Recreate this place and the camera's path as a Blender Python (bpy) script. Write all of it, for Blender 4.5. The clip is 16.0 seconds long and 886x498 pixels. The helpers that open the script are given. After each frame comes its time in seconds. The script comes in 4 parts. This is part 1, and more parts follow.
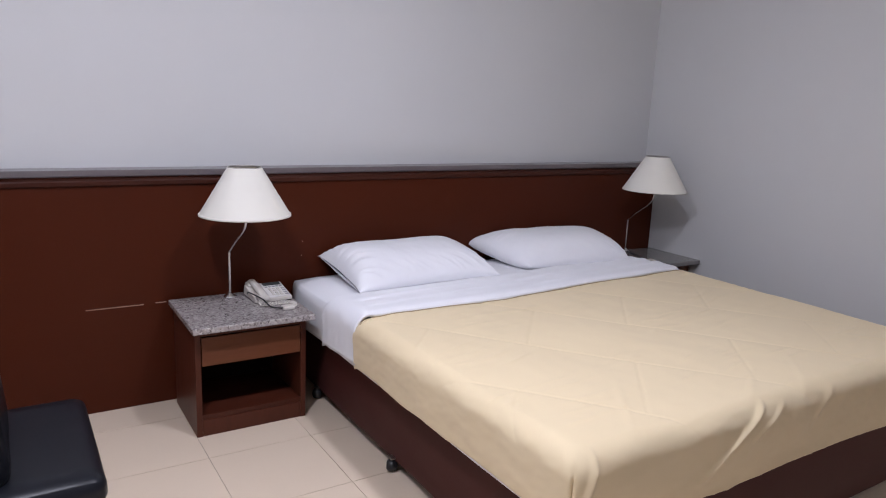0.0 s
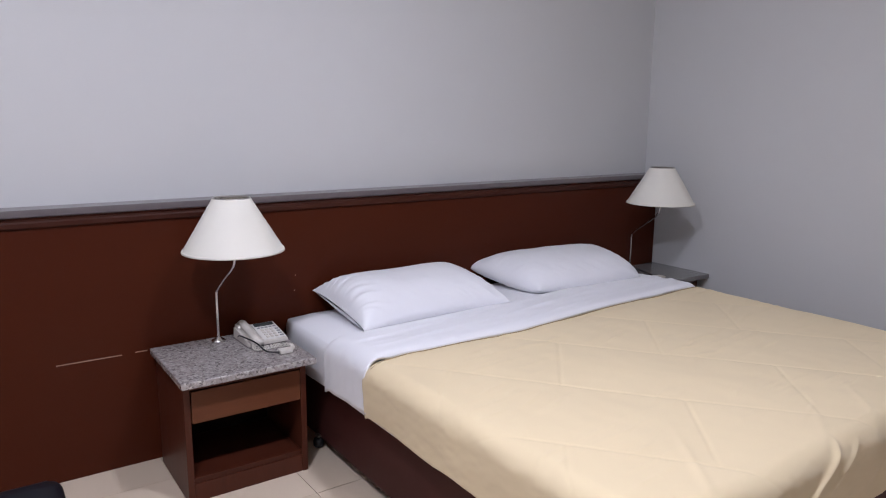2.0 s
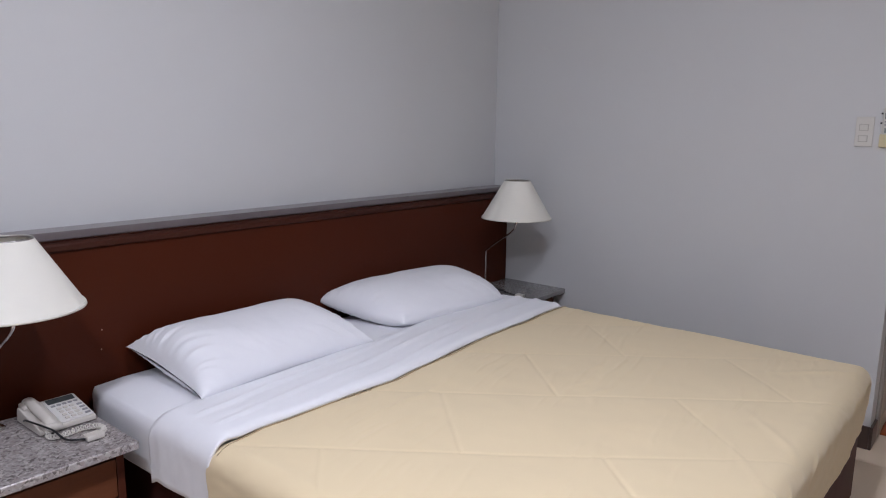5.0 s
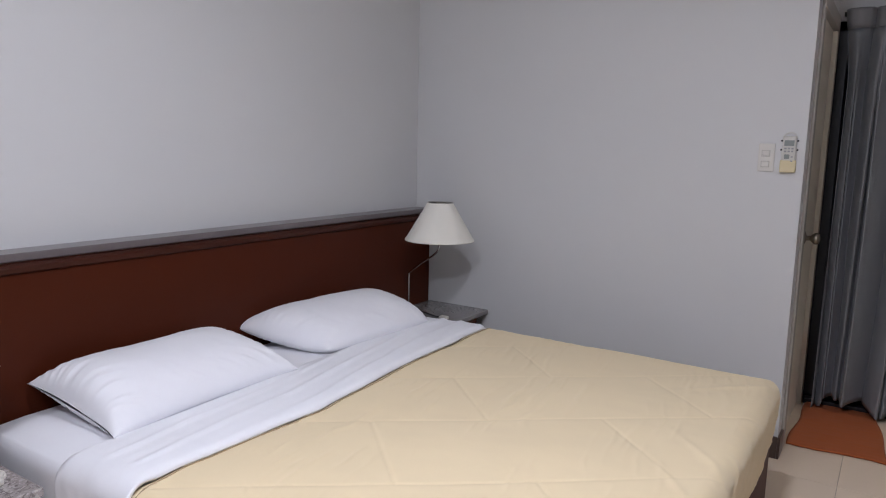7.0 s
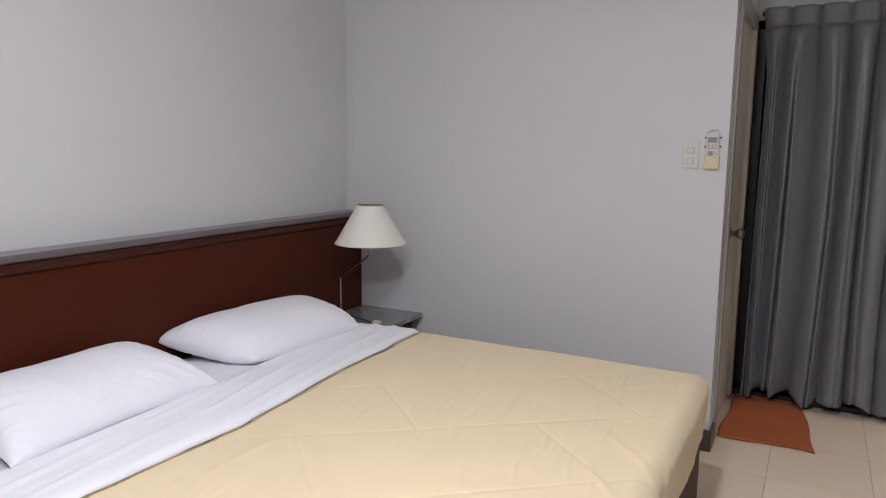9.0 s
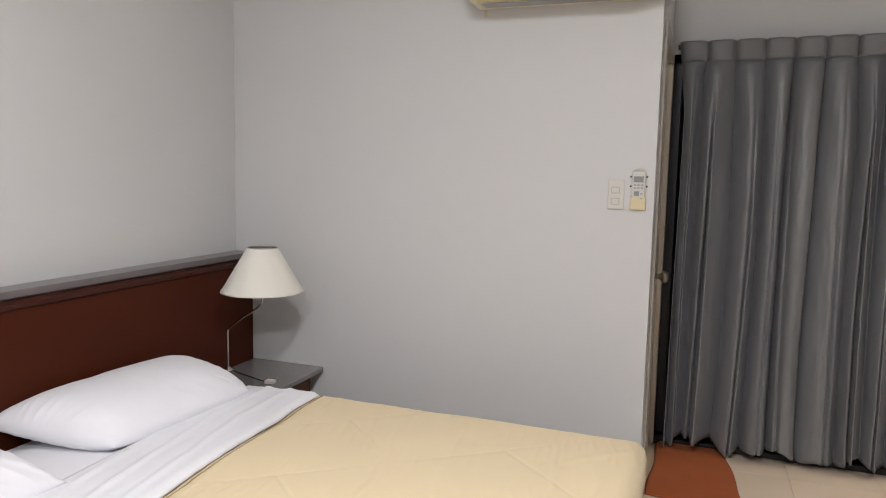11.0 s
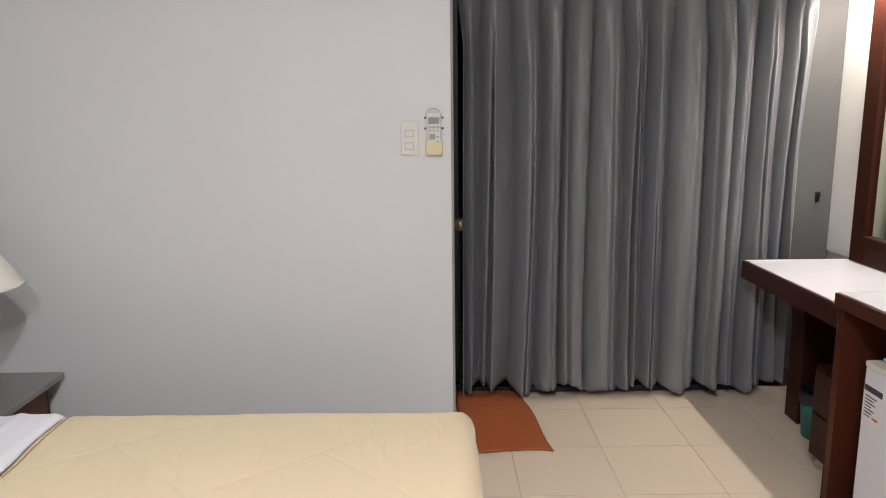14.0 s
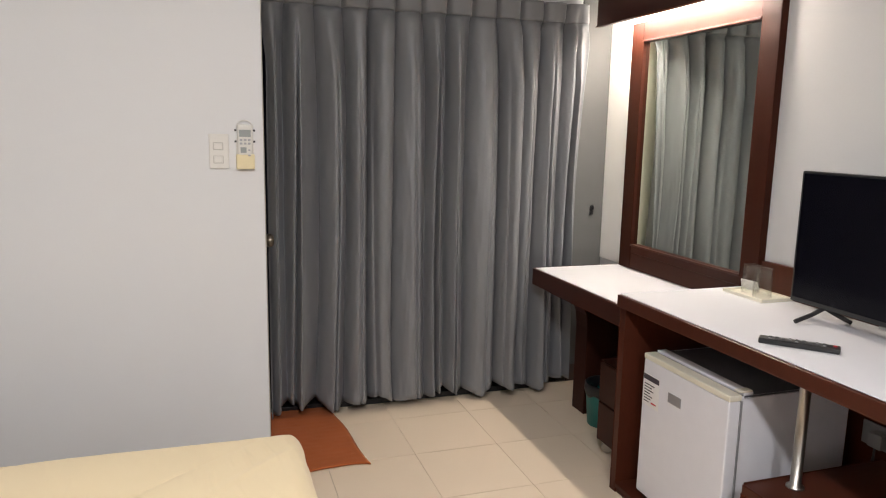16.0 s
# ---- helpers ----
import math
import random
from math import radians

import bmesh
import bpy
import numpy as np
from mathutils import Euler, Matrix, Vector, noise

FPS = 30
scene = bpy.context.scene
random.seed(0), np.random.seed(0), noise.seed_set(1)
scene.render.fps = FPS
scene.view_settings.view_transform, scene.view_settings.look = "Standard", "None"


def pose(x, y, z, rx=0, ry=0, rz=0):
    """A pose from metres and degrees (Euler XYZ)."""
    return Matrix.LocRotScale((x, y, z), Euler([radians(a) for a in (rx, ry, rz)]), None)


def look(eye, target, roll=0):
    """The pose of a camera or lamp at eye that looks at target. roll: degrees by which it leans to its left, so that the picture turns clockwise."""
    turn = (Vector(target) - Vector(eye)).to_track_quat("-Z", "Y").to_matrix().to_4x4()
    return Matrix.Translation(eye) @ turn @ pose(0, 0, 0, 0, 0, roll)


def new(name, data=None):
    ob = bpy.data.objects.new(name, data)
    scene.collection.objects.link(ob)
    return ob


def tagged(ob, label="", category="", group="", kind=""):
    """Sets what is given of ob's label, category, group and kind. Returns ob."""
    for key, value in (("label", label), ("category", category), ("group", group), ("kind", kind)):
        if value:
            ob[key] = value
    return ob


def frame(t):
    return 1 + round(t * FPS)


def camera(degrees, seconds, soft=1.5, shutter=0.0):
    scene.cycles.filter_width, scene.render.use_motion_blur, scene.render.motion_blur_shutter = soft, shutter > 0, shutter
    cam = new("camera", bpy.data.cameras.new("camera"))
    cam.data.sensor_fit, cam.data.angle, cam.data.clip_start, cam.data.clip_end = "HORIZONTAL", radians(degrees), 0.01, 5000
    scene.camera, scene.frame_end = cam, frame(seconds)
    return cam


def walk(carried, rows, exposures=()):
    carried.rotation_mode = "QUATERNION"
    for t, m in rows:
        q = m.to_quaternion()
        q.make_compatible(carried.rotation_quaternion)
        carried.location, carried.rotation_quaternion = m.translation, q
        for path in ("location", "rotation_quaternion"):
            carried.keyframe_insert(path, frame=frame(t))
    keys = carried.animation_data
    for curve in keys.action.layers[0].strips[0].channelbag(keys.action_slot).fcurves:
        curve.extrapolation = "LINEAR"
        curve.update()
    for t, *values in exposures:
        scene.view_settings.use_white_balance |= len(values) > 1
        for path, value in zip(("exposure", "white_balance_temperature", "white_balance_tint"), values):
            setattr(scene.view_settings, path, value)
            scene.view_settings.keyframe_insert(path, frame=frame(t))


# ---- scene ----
cam = camera(64.6, 16.0, soft=1.1)
# seconds, eye, target, roll
PATH = [
    (0, (-3.459, -2.989, 1.308), (-2.406, -1.339, 0.897), 2.5),
    (0.5, (-3.469, -2.912, 1.331), (-2.412, -1.266, 0.914), 2.7),
    (1, (-3.47, -2.824, 1.333), (-2.408, -1.174, 0.947), 2.6),
    (1.5, (-3.476, -2.74, 1.324), (-2.401, -1.093, 0.96), 2.0),
    (2, (-3.449, -2.693, 1.314), (-2.321, -1.084, 0.943), 0.6),
    (2.5, (-3.427, -2.615, 1.315), (-2.325, -0.995, 0.912), 1.2),
    (3, (-3.37, -2.496, 1.317), (-2.265, -0.881, 0.9), 0.6),
    (3.5, (-3.311, -2.43, 1.319), (-2.197, -0.827, 0.884), 0.4),
    (4, (-3.283, -2.393, 1.315), (-2.074, -0.857, 0.888), -0.2),
    (4.5, (-3.292, -2.321, 1.324), (-1.906, -0.932, 0.937), 0.2),
    (7, (-3.302, -2.224, 1.347), (-1.641, -1.15, 1.054), 1.3),
    (7.5, (-3.301, -2.229, 1.344), (-1.607, -1.207, 1.051), 0.9),
    (8, (-3.299, -2.24, 1.339), (-1.575, -1.272, 1.04), 0.8),
    (10.5, (-2.972, -2.142, 1.384), (-1.168, -1.306, 1.163), 0.7),
    (11, (-2.902, -2.049, 1.399), (-1.034, -1.37, 1.182), 1.2),
    (11.5, (-2.85, -1.966, 1.401), (-0.942, -1.399, 1.202), 0.8),
    (12, (-2.823, -1.93, 1.375), (-0.883, -1.501, 1.151), 0.6),
    (12.5, (-2.807, -1.908, 1.364), (-0.856, -1.581, 1.071), 1.0),
    (13, (-2.735, -1.864, 1.367), (-0.787, -1.566, 1.029), 0.5),
    (13.5, (-2.628, -1.846, 1.378), (-0.667, -1.693, 1.013), -0.1),
    (14, (-2.555, -1.834, 1.402), (-0.589, -1.844, 1.03), -0.6),
    (14.5, (-2.53, -1.827, 1.406), (-0.567, -1.933, 1.034), -0.7),
    (15, (-2.534, -1.784, 1.402), (-0.606, -2.141, 1.007), -0.0),
    (15.5, (-2.544, -1.748, 1.411), (-0.65, -2.269, 1.035), 1.0),
    (16, (-2.541, -1.706, 1.41), (-0.669, -2.326, 1.077), 1.1),
]
EXPOSURES = [(0, -0.44, 6150, 21), (3.5, -0.46, 6150, 20), (4.5, -0.54, 6150, 19), (7, -0.42, 6200, 18), (8, -0.38, 6300, 18), (10.5, 0.00, 6800, 14), (12.5, 0.17, 6900, 14), (13.5, 0.12, 6700, 15), (15, 0.24, 6700, 14), (16, 0.28, 7000, 14)]
walk(cam, [(t, look(e, g, r)) for t, e, g, r in PATH], EXPOSURES)

# ---- world and lights ----
world = bpy.data.worlds.new("night")
scene.world = world
world.use_nodes = True
world.node_tree.nodes["Background"].inputs[0].default_value = (0.01, 0.012, 0.02, 1)
world.node_tree.nodes["Background"].inputs[1].default_value = 0.3


CEIL = 2.60
# two shallow round ceiling lights: x, y, radius
CEILING_LIGHTS = ((-2.18, -1.75, 0.098), (-3.58, -1.78, 0.116))


# ---- materials ----
def mat(name, colour, rough=0.6, metal=0.0, vary=0.06, scale=8.0, fine=120.0, bump=0.05, dist=0.002, coat=0.0,
        stretch=(1, 1, 1), alt=None, spec=0.5, per_piece=0.0, sheen=0.0):
    """Principled colour with broad stains and fine grain, both in metres of object space."""
    m = bpy.data.materials.new(name)
    m.use_nodes = True
    nt = m.node_tree
    n, l = nt.nodes, nt.links
    b = n["Principled BSDF"]
    b.inputs["Roughness"].default_value = rough
    b.inputs["Metallic"].default_value = metal
    b.inputs["Specular IOR Level"].default_value = spec
    if coat:
        b.inputs["Coat Weight"].default_value = coat
        b.inputs["Coat Roughness"].default_value = 0.12
    if sheen:
        b.inputs["Sheen Weight"].default_value = sheen
    tc = n.new("ShaderNodeTexCoord")
    mp = n.new("ShaderNodeMapping")
    mp.inputs["Scale"].default_value = stretch
    l.new(tc.outputs["Object"], mp.inputs["Vector"])
    big = n.new("ShaderNodeTexNoise")
    big.inputs["Scale"].default_value = scale
    big.inputs["Detail"].default_value = 4
    small = n.new("ShaderNodeTexNoise")
    small.inputs["Scale"].default_value = fine
    small.inputs["Detail"].default_value = 3
    l.new(mp.outputs[0], big.inputs["Vector"])
    l.new(mp.outputs[0], small.inputs["Vector"])
    mix = n.new("ShaderNodeMix")
    mix.data_type = "RGBA"
    lo = tuple(c * (1 - vary * 2) for c in colour)
    hi = alt or tuple(min(1, c * (1 + vary * 2)) for c in colour)
    mix.inputs["A"].default_value = (*lo, 1)
    mix.inputs["B"].default_value = (*hi, 1)
    add = n.new("ShaderNodeMath")
    add.operation = "MULTIPLY_ADD"
    l.new(small.outputs["Fac"], add.inputs[0])
    add.inputs[1].default_value = 0.4
    sub = n.new("ShaderNodeMath")
    sub.operation = "MULTIPLY"
    l.new(big.outputs["Fac"], sub.inputs[0])
    sub.inputs[1].default_value = 0.6
    l.new(sub.outputs[0], add.inputs[2])
    l.new(add.outputs[0], mix.inputs["Factor"])
    out = mix.outputs["Result"]
    if per_piece:
        oi = n.new("ShaderNodeObjectInfo")
        hsv = n.new("ShaderNodeHueSaturation")
        mr = n.new("ShaderNodeMapRange")
        mr.inputs["To Min"].default_value = 1 - per_piece
        mr.inputs["To Max"].default_value = 1 + per_piece
        l.new(oi.outputs["Random"], mr.inputs["Value"])
        l.new(mr.outputs[0], hsv.inputs["Value"])
        l.new(out, hsv.inputs["Color"])
        out = hsv.outputs[0]
    l.new(out, b.inputs["Base Color"])
    rr = n.new("ShaderNodeMapRange")
    rr.inputs["To Min"].default_value = max(0.02, rough * 0.88)
    rr.inputs["To Max"].default_value = min(1, rough * 1.12)
    l.new(big.outputs["Fac"], rr.inputs["Value"])
    l.new(rr.outputs[0], b.inputs["Roughness"])
    if bump:
        bp = n.new("ShaderNodeBump")
        bp.inputs["Strength"].default_value = bump
        bp.inputs["Distance"].default_value = dist
        l.new(small.outputs["Fac"], bp.inputs["Height"])
        l.new(bp.outputs[0], b.inputs["Normal"])
    return m


def weave(name, colour, rough=0.8, threads=900.0, vary=0.03, sheen=0.2, crease=0.25, crease_scale=9.0, spec=0.3):
    """Woven cloth: fine threads over soft creases."""
    m = mat(name, colour, rough, vary=vary, scale=5, fine=threads, bump=0.06, dist=0.0006, sheen=sheen, spec=spec)
    n, l = m.node_tree.nodes, m.node_tree.links
    tc = n.new("ShaderNodeTexCoord")
    c = n.new("ShaderNodeTexNoise")
    c.inputs["Scale"].default_value = crease_scale
    c.inputs["Detail"].default_value = 5
    c.inputs["Distortion"].default_value = 0.8
    l.new(tc.outputs["Object"], c.inputs["Vector"])
    bp = n.new("ShaderNodeBump")
    bp.inputs["Strength"].default_value = crease
    bp.inputs["Distance"].default_value = 0.012
    l.new(c.outputs["Fac"], bp.inputs["Height"])
    fine = [x for x in n if x.type == "BUMP" and x != bp][0]
    l.new(bp.outputs[0], fine.inputs["Normal"])
    return m


def plain(name, colour, rough=0.5, metal=0.0):
    return mat(name, colour, rough, metal, vary=0.03, scale=20, fine=200, bump=0.02, dist=0.0005)


def emitter(name, colour, strength):
    m = bpy.data.materials.new(name)
    m.use_nodes = True
    b = m.node_tree.nodes["Principled BSDF"]
    b.inputs["Base Color"].default_value = (0.9, 0.9, 0.9, 1)
    b.inputs["Emission Color"].default_value = (*colour, 1)
    b.inputs["Emission Strength"].default_value = strength
    return m


def glassy(name, tint=(0.985, 0.99, 0.988)):
    """Thin clear glass: see-through, with gloss that grows towards the edges."""
    m = bpy.data.materials.new(name)
    m.use_nodes = True
    n, l = m.node_tree.nodes, m.node_tree.links
    n.remove(n["Principled BSDF"])
    clear, gloss, mix, fres = n.new("ShaderNodeBsdfTransparent"), n.new("ShaderNodeBsdfGlossy"), n.new("ShaderNodeMixShader"), n.new("ShaderNodeLayerWeight")
    clear.inputs["Color"].default_value = (*tint, 1)
    gloss.inputs["Roughness"].default_value = 0.03
    fres.inputs["Blend"].default_value = 0.12
    l.new(fres.outputs["Facing"], mix.inputs[0])
    l.new(clear.outputs[0], mix.inputs[1])
    l.new(gloss.outputs[0], mix.inputs[2])
    l.new(mix.outputs[0], n["Material Output"].inputs["Surface"])
    return m


def granite(name):
    m = mat(name, (0.34, 0.31, 0.30), 0.25, vary=0.1, scale=30, fine=300, bump=0.01, coat=0.6)
    n, l = m.node_tree.nodes, m.node_tree.links
    b = n["Principled BSDF"]
    tc = n.new("ShaderNodeTexCoord")
    v = n.new("ShaderNodeTexVoronoi")
    v.inputs["Scale"].default_value = 140
    v.inputs["Randomness"].default_value = 1
    nz = n.new("ShaderNodeTexNoise")
    nz.inputs["Scale"].default_value = 60
    nz.inputs["Detail"].default_value = 6
    mixv = n.new("ShaderNodeMix")
    mixv.data_type = "VECTOR"
    mixv.inputs["Factor"].default_value = 0.03
    l.new(tc.outputs["Object"], nz.inputs["Vector"])
    l.new(tc.outputs["Object"], mixv.inputs["A"])
    l.new(nz.outputs["Color"], mixv.inputs["B"])
    l.new(mixv.outputs["Result"], v.inputs["Vector"])
    r = n.new("ShaderNodeValToRGB")
    r.color_ramp.interpolation = "LINEAR"
    e = r.color_ramp.elements
    e[0].position, e[0].color = 0.0, (0.15, 0.13, 0.125, 1)
    e[1].position, e[1].color = 1.0, (0.52, 0.48, 0.46, 1)
    for p, c in ((0.22, (0.28, 0.25, 0.245, 1)), (0.34, (0.36, 0.315, 0.305, 1)), (0.62, (0.355, 0.33, 0.325, 1))):
        k = e.new(p)
        k.color = c
    sep = n.new("ShaderNodeSeparateColor")
    l.new(v.outputs["Color"], sep.inputs[0])
    l.new(sep.outputs[0], r.inputs[0])
    l.new(r.outputs[0], b.inputs["Base Color"])
    return m


M_WALL = mat("painted_plaster", (0.62, 0.62, 0.622), 0.75, vary=0.028, scale=1.6, fine=260, bump=0.10, dist=0.0015, spec=0.3)
M_CEIL = mat("ceiling_paint", (0.70, 0.70, 0.70), 0.85, vary=0.012, scale=2, fine=200, bump=0.08)
M_TILE = mat("beige_floor_tile", (0.74, 0.61, 0.475), 0.30, vary=0.02, scale=3, fine=90, bump=0.0, spec=0.35, per_piece=0.025)
M_GROUT = mat("grey_grout", (0.36, 0.29, 0.23), 0.9, vary=0.15, scale=12, fine=400, bump=0.2)
M_WOOD = mat("mahogany_veneer", (0.066, 0.0140, 0.0056), 0.34, vary=0.035, scale=2.5, fine=28, bump=0.008, dist=0.0006, stretch=(0.8, 1, 4), coat=0.0, spec=0.11)
M_WOODX = mat("mahogany_edge", (0.048, 0.0125, 0.0072), 0.32, vary=0.16, scale=4, fine=30, bump=0.02, dist=0.0006, stretch=(1, 8, 8), coat=0.0, spec=0.22)
M_DRAWER = mat("drawer_veneer", (0.135, 0.045, 0.020), 0.38, vary=0.12, scale=4, fine=40, bump=0.02, dist=0.0006, stretch=(1, 8, 8), coat=0.0, spec=0.22)
M_NIGHT = mat("nightstand_wood", (0.078, 0.021, 0.011), 0.38, vary=0.16, scale=5, fine=36, bump=0.02, dist=0.0006, stretch=(6, 6, 1), coat=0.0, spec=0.22)
M_DESK = mat("reddish_wood", (0.064, 0.0160, 0.0082), 0.35, vary=0.16, scale=5, fine=40, bump=0.02, dist=0.0006, stretch=(6, 6, 1), coat=0.0, spec=0.22)
M_FRAME = mat("mirror_frame_wood", (0.033, 0.0074, 0.0034), 0.5, vary=0.14, scale=5, fine=40, bump=0.02, dist=0.0006, stretch=(6, 6, 1), spec=0.12)
# wood darkened in its colour for the shade below the dressing table
M_SHADEWOOD = mat("shade_darkened_wood", (0.034, 0.0092, 0.0055), 0.42, vary=0.14, scale=5, fine=40, bump=0.02, dist=0.0006, stretch=(6, 6, 1), spec=0.2)
# veneer greyed to paint in the pale wall's reflection on the ledge
M_LEDGE = mat("ledge_veneer_reflection", (0.14, 0.118, 0.122), 0.3, vary=0.12, scale=6, fine=60, bump=0.02, coat=0.4)
M_LAMINATE = mat("white_laminate", (0.78, 0.78, 0.82), 0.22, vary=0.01, scale=4, fine=300, bump=0.01)
M_GRANITE = granite("speckled_granite")
M_GRANITE_FINE = mat("fine_grey_granite", (0.20, 0.188, 0.183), 0.25, vary=0.12, scale=70, fine=450, bump=0.01, coat=0.5)
M_CHROME = plain("brushed_chrome", (0.72, 0.71, 0.70), 0.22, 1.0)
M_STEEL = plain("satin_steel", (0.42, 0.40, 0.37), 0.34, 1.0)
M_KNOB = plain("aged_brass_steel", (0.24, 0.21, 0.17), 0.3, 1.0)
M_SHADE = mat("lampshade_linen", (0.79, 0.765, 0.69), 0.85, vary=0.02, scale=10, fine=600, bump=0.08, dist=0.0006)
M_SHEET = weave("white_cotton", (0.83, 0.83, 0.865), 0.85, crease=0.10)
M_PILLOW = weave("pillow_cotton", (0.84, 0.84, 0.875), 0.85, crease=0.14, crease_scale=11)
M_DUVET = weave("cream_cotton", (0.77, 0.63, 0.405), 0.78, crease=0.07, crease_scale=7)
M_PIPING = plain("tan_piping", (0.42, 0.32, 0.19), 0.8)
M_BASE = weave("maroon_vinyl", (0.062, 0.017, 0.014), 0.6, threads=500, crease=0.06, sheen=0.0, spec=0.2)
M_BLACK = plain("black_plastic", (0.012, 0.012, 0.014), 0.35)
M_LEATHER = mat("black_leatherette", (0.006, 0.007, 0.011), 0.36, spec=0.28, vary=0.1, scale=10, fine=350, bump=0.12, dist=0.001)
M_PHONE = plain("ivory_plastic", (0.62, 0.58, 0.53), 0.42)
M_KEY = plain("phone_key", (0.70, 0.68, 0.66), 0.45)
M_LCD = plain("grey_display", (0.07, 0.08, 0.08), 0.25)
M_GREYLCD = plain("pale_grey_display", (0.23, 0.25, 0.24), 0.3)
# near-black: the shade inside the nightstands is put into the wood's colour
M_INSIDE_SHADE = mat("wood_inside_painted_shade", (0.010, 0.004, 0.003), 0.7, vary=0.1, spec=0.1)
M_PLATE = plain("switch_plate_plastic", (0.62, 0.60, 0.56), 0.4)
M_REMOTE = plain("aged_remote_plastic", (0.58, 0.56, 0.52), 0.45)
M_LINE = plain("plate_gap", (0.42, 0.40, 0.36), 0.6)
M_YELLOWED = plain("yellowed_plastic", (0.64, 0.55, 0.34), 0.45)
M_AC = plain("cream_plastic", (0.74, 0.68, 0.52), 0.4)
M_CURTAIN = weave("grey_satin", (0.185, 0.189, 0.203), 0.42, threads=700, crease=0.05, sheen=0.05, spec=0.6)
M_HEADER = weave("grey_satin_header", (0.186, 0.185, 0.193), 0.5, threads=700, crease=0.05, sheen=0.2)
M_DOOR = mat("cream_door_paint", (0.60, 0.56, 0.47), 0.5, vary=0.02, scale=3, fine=80, bump=0.02)
M_JAMB = mat("grey_door_frame_paint", (0.36, 0.34, 0.31), 0.5, vary=0.04, scale=4, fine=100, bump=0.03)
M_MAT = weave("orange_cotton_mat", (0.34, 0.085, 0.022), 0.95, threads=350, vary=0.08, crease=0.10, crease_scale=14, sheen=0.05)
M_TRAY = plain("ivory_tray_plastic", (0.74, 0.70, 0.58), 0.35)
M_ALU = plain("dark_aluminium", (0.03, 0.03, 0.033), 0.4, 0.6)
M_NIGHTGLASS = glassy("window_glass", (0.6, 0.65, 0.7))
M_GLASS = glassy("drinking_glass")
M_LITSTRIP = mat("wall_strip_tube_light", (0.84, 0.83, 0.80), 0.35, vary=0.01, scale=3, fine=150, bump=0.02)
M_GREYWALL = mat("dark_grey_panel", (0.10, 0.10, 0.099), 0.7, vary=0.03, scale=2, fine=200, bump=0.08)
M_CREAM = mat("cream_jamb_paint", (0.52, 0.50, 0.42), 0.5, vary=0.02, scale=3, fine=90, bump=0.02)
M_MIRROR = bpy.data.materials.new("silvered_mirror")
M_MIRROR.use_nodes = True
_b = M_MIRROR.node_tree.nodes["Principled BSDF"]
_b.inputs["Base Color"].default_value = (0.74, 0.79, 0.73, 1)
_b.inputs["Metallic"].default_value, _b.inputs["Roughness"].default_value = 1.0, 0.03
M_TUBE = emitter("lit_tube", (1.0, 0.95, 0.86), 195.0)
M_GLOBE = emitter("lit_opal_glass", (0.885, 0.93, 0.985), 350.0)
M_FRIDGE = plain("white_enamel", (0.70, 0.70, 0.74), 0.3)
M_FRIDGETRIM = plain("aged_white_trim", (0.70, 0.66, 0.55), 0.4)
M_FRIDGETOP = plain("dark_fridge_top", (0.07, 0.07, 0.08), 0.45)
M_SCREEN = mat("tv_screen", (0.003, 0.003, 0.006), 0.2, vary=0.0, bump=0.0, spec=0.12)
M_TEAL = plain("teal_plastic", (0.02, 0.21, 0.20), 0.4)
M_BUTTON = plain("dark_rubber_button", (0.075, 0.075, 0.08), 0.6)
M_RED = plain("red_rubber", (0.5, 0.02, 0.04), 0.5)
M_PAPER = plain("white_paper", (0.75, 0.74, 0.72), 0.7)
M_INK = plain("dark_ink", (0.05, 0.04, 0.05), 0.7)
M_GREYTAG = plain("grey_badge", (0.33, 0.33, 0.34), 0.35, 0.4)
M_SCRATCH = plain("bare_scratch", (0.36, 0.22, 0.15), 0.7)
M_DARKWALL = mat("balcony_render", (0.10, 0.10, 0.11), 0.9, vary=0.08)
M_SKIRT = mat("dark_tile_skirting", (0.07, 0.045, 0.038), 0.35, vary=0.1, scale=8, fine=90, bump=0.02)


# ---- building helpers ----
def link(name, bm, material, parent=None, label="", smooth=False, m=None):
    me = bpy.data.meshes.new(name)
    bm.normal_update()
    bm.to_mesh(me)
    bm.free()
    me.materials.append(material)
    if smooth:
        for p in me.polygons:
            p.use_smooth = True
    ob = new(name, me)
    if parent is not None:
        ob.parent = parent
    if m is not None:
        ob.matrix_basis = m
    if label:
        ob["label"] = label
    return ob


def part(name, bm, material, parent, label="", smooth=False):
    return link(name, bm, material, parent, label, smooth)


def thing(name, x=0, y=0, z=0, rz=0):
    ob = new(name)
    ob.empty_display_size = 0.1
    ob.matrix_basis = pose(x, y, z, 0, 0, rz)
    return ob


def box(x0, x1, y0, y1, z0, z1, bevel=0.0, seg=2, bm=None):
    own = bmesh.new()
    bmesh.ops.create_cube(own, size=1)
    for v in own.verts:
        v.co = Vector(((x0 + x1) / 2 + v.co.x * (x1 - x0), (y0 + y1) / 2 + v.co.y * (y1 - y0), (z0 + z1) / 2 + v.co.z * (z1 - z0)))
    if bevel:
        bmesh.ops.bevel(own, geom=own.edges[:], offset=bevel, segments=seg, affect="EDGES", profile=0.6)
    if bm is None:
        return own
    tmp = bpy.data.meshes.new("tmp")
    own.to_mesh(tmp)
    own.free()
    bm.from_mesh(tmp)
    bpy.data.meshes.remove(tmp)
    return bm


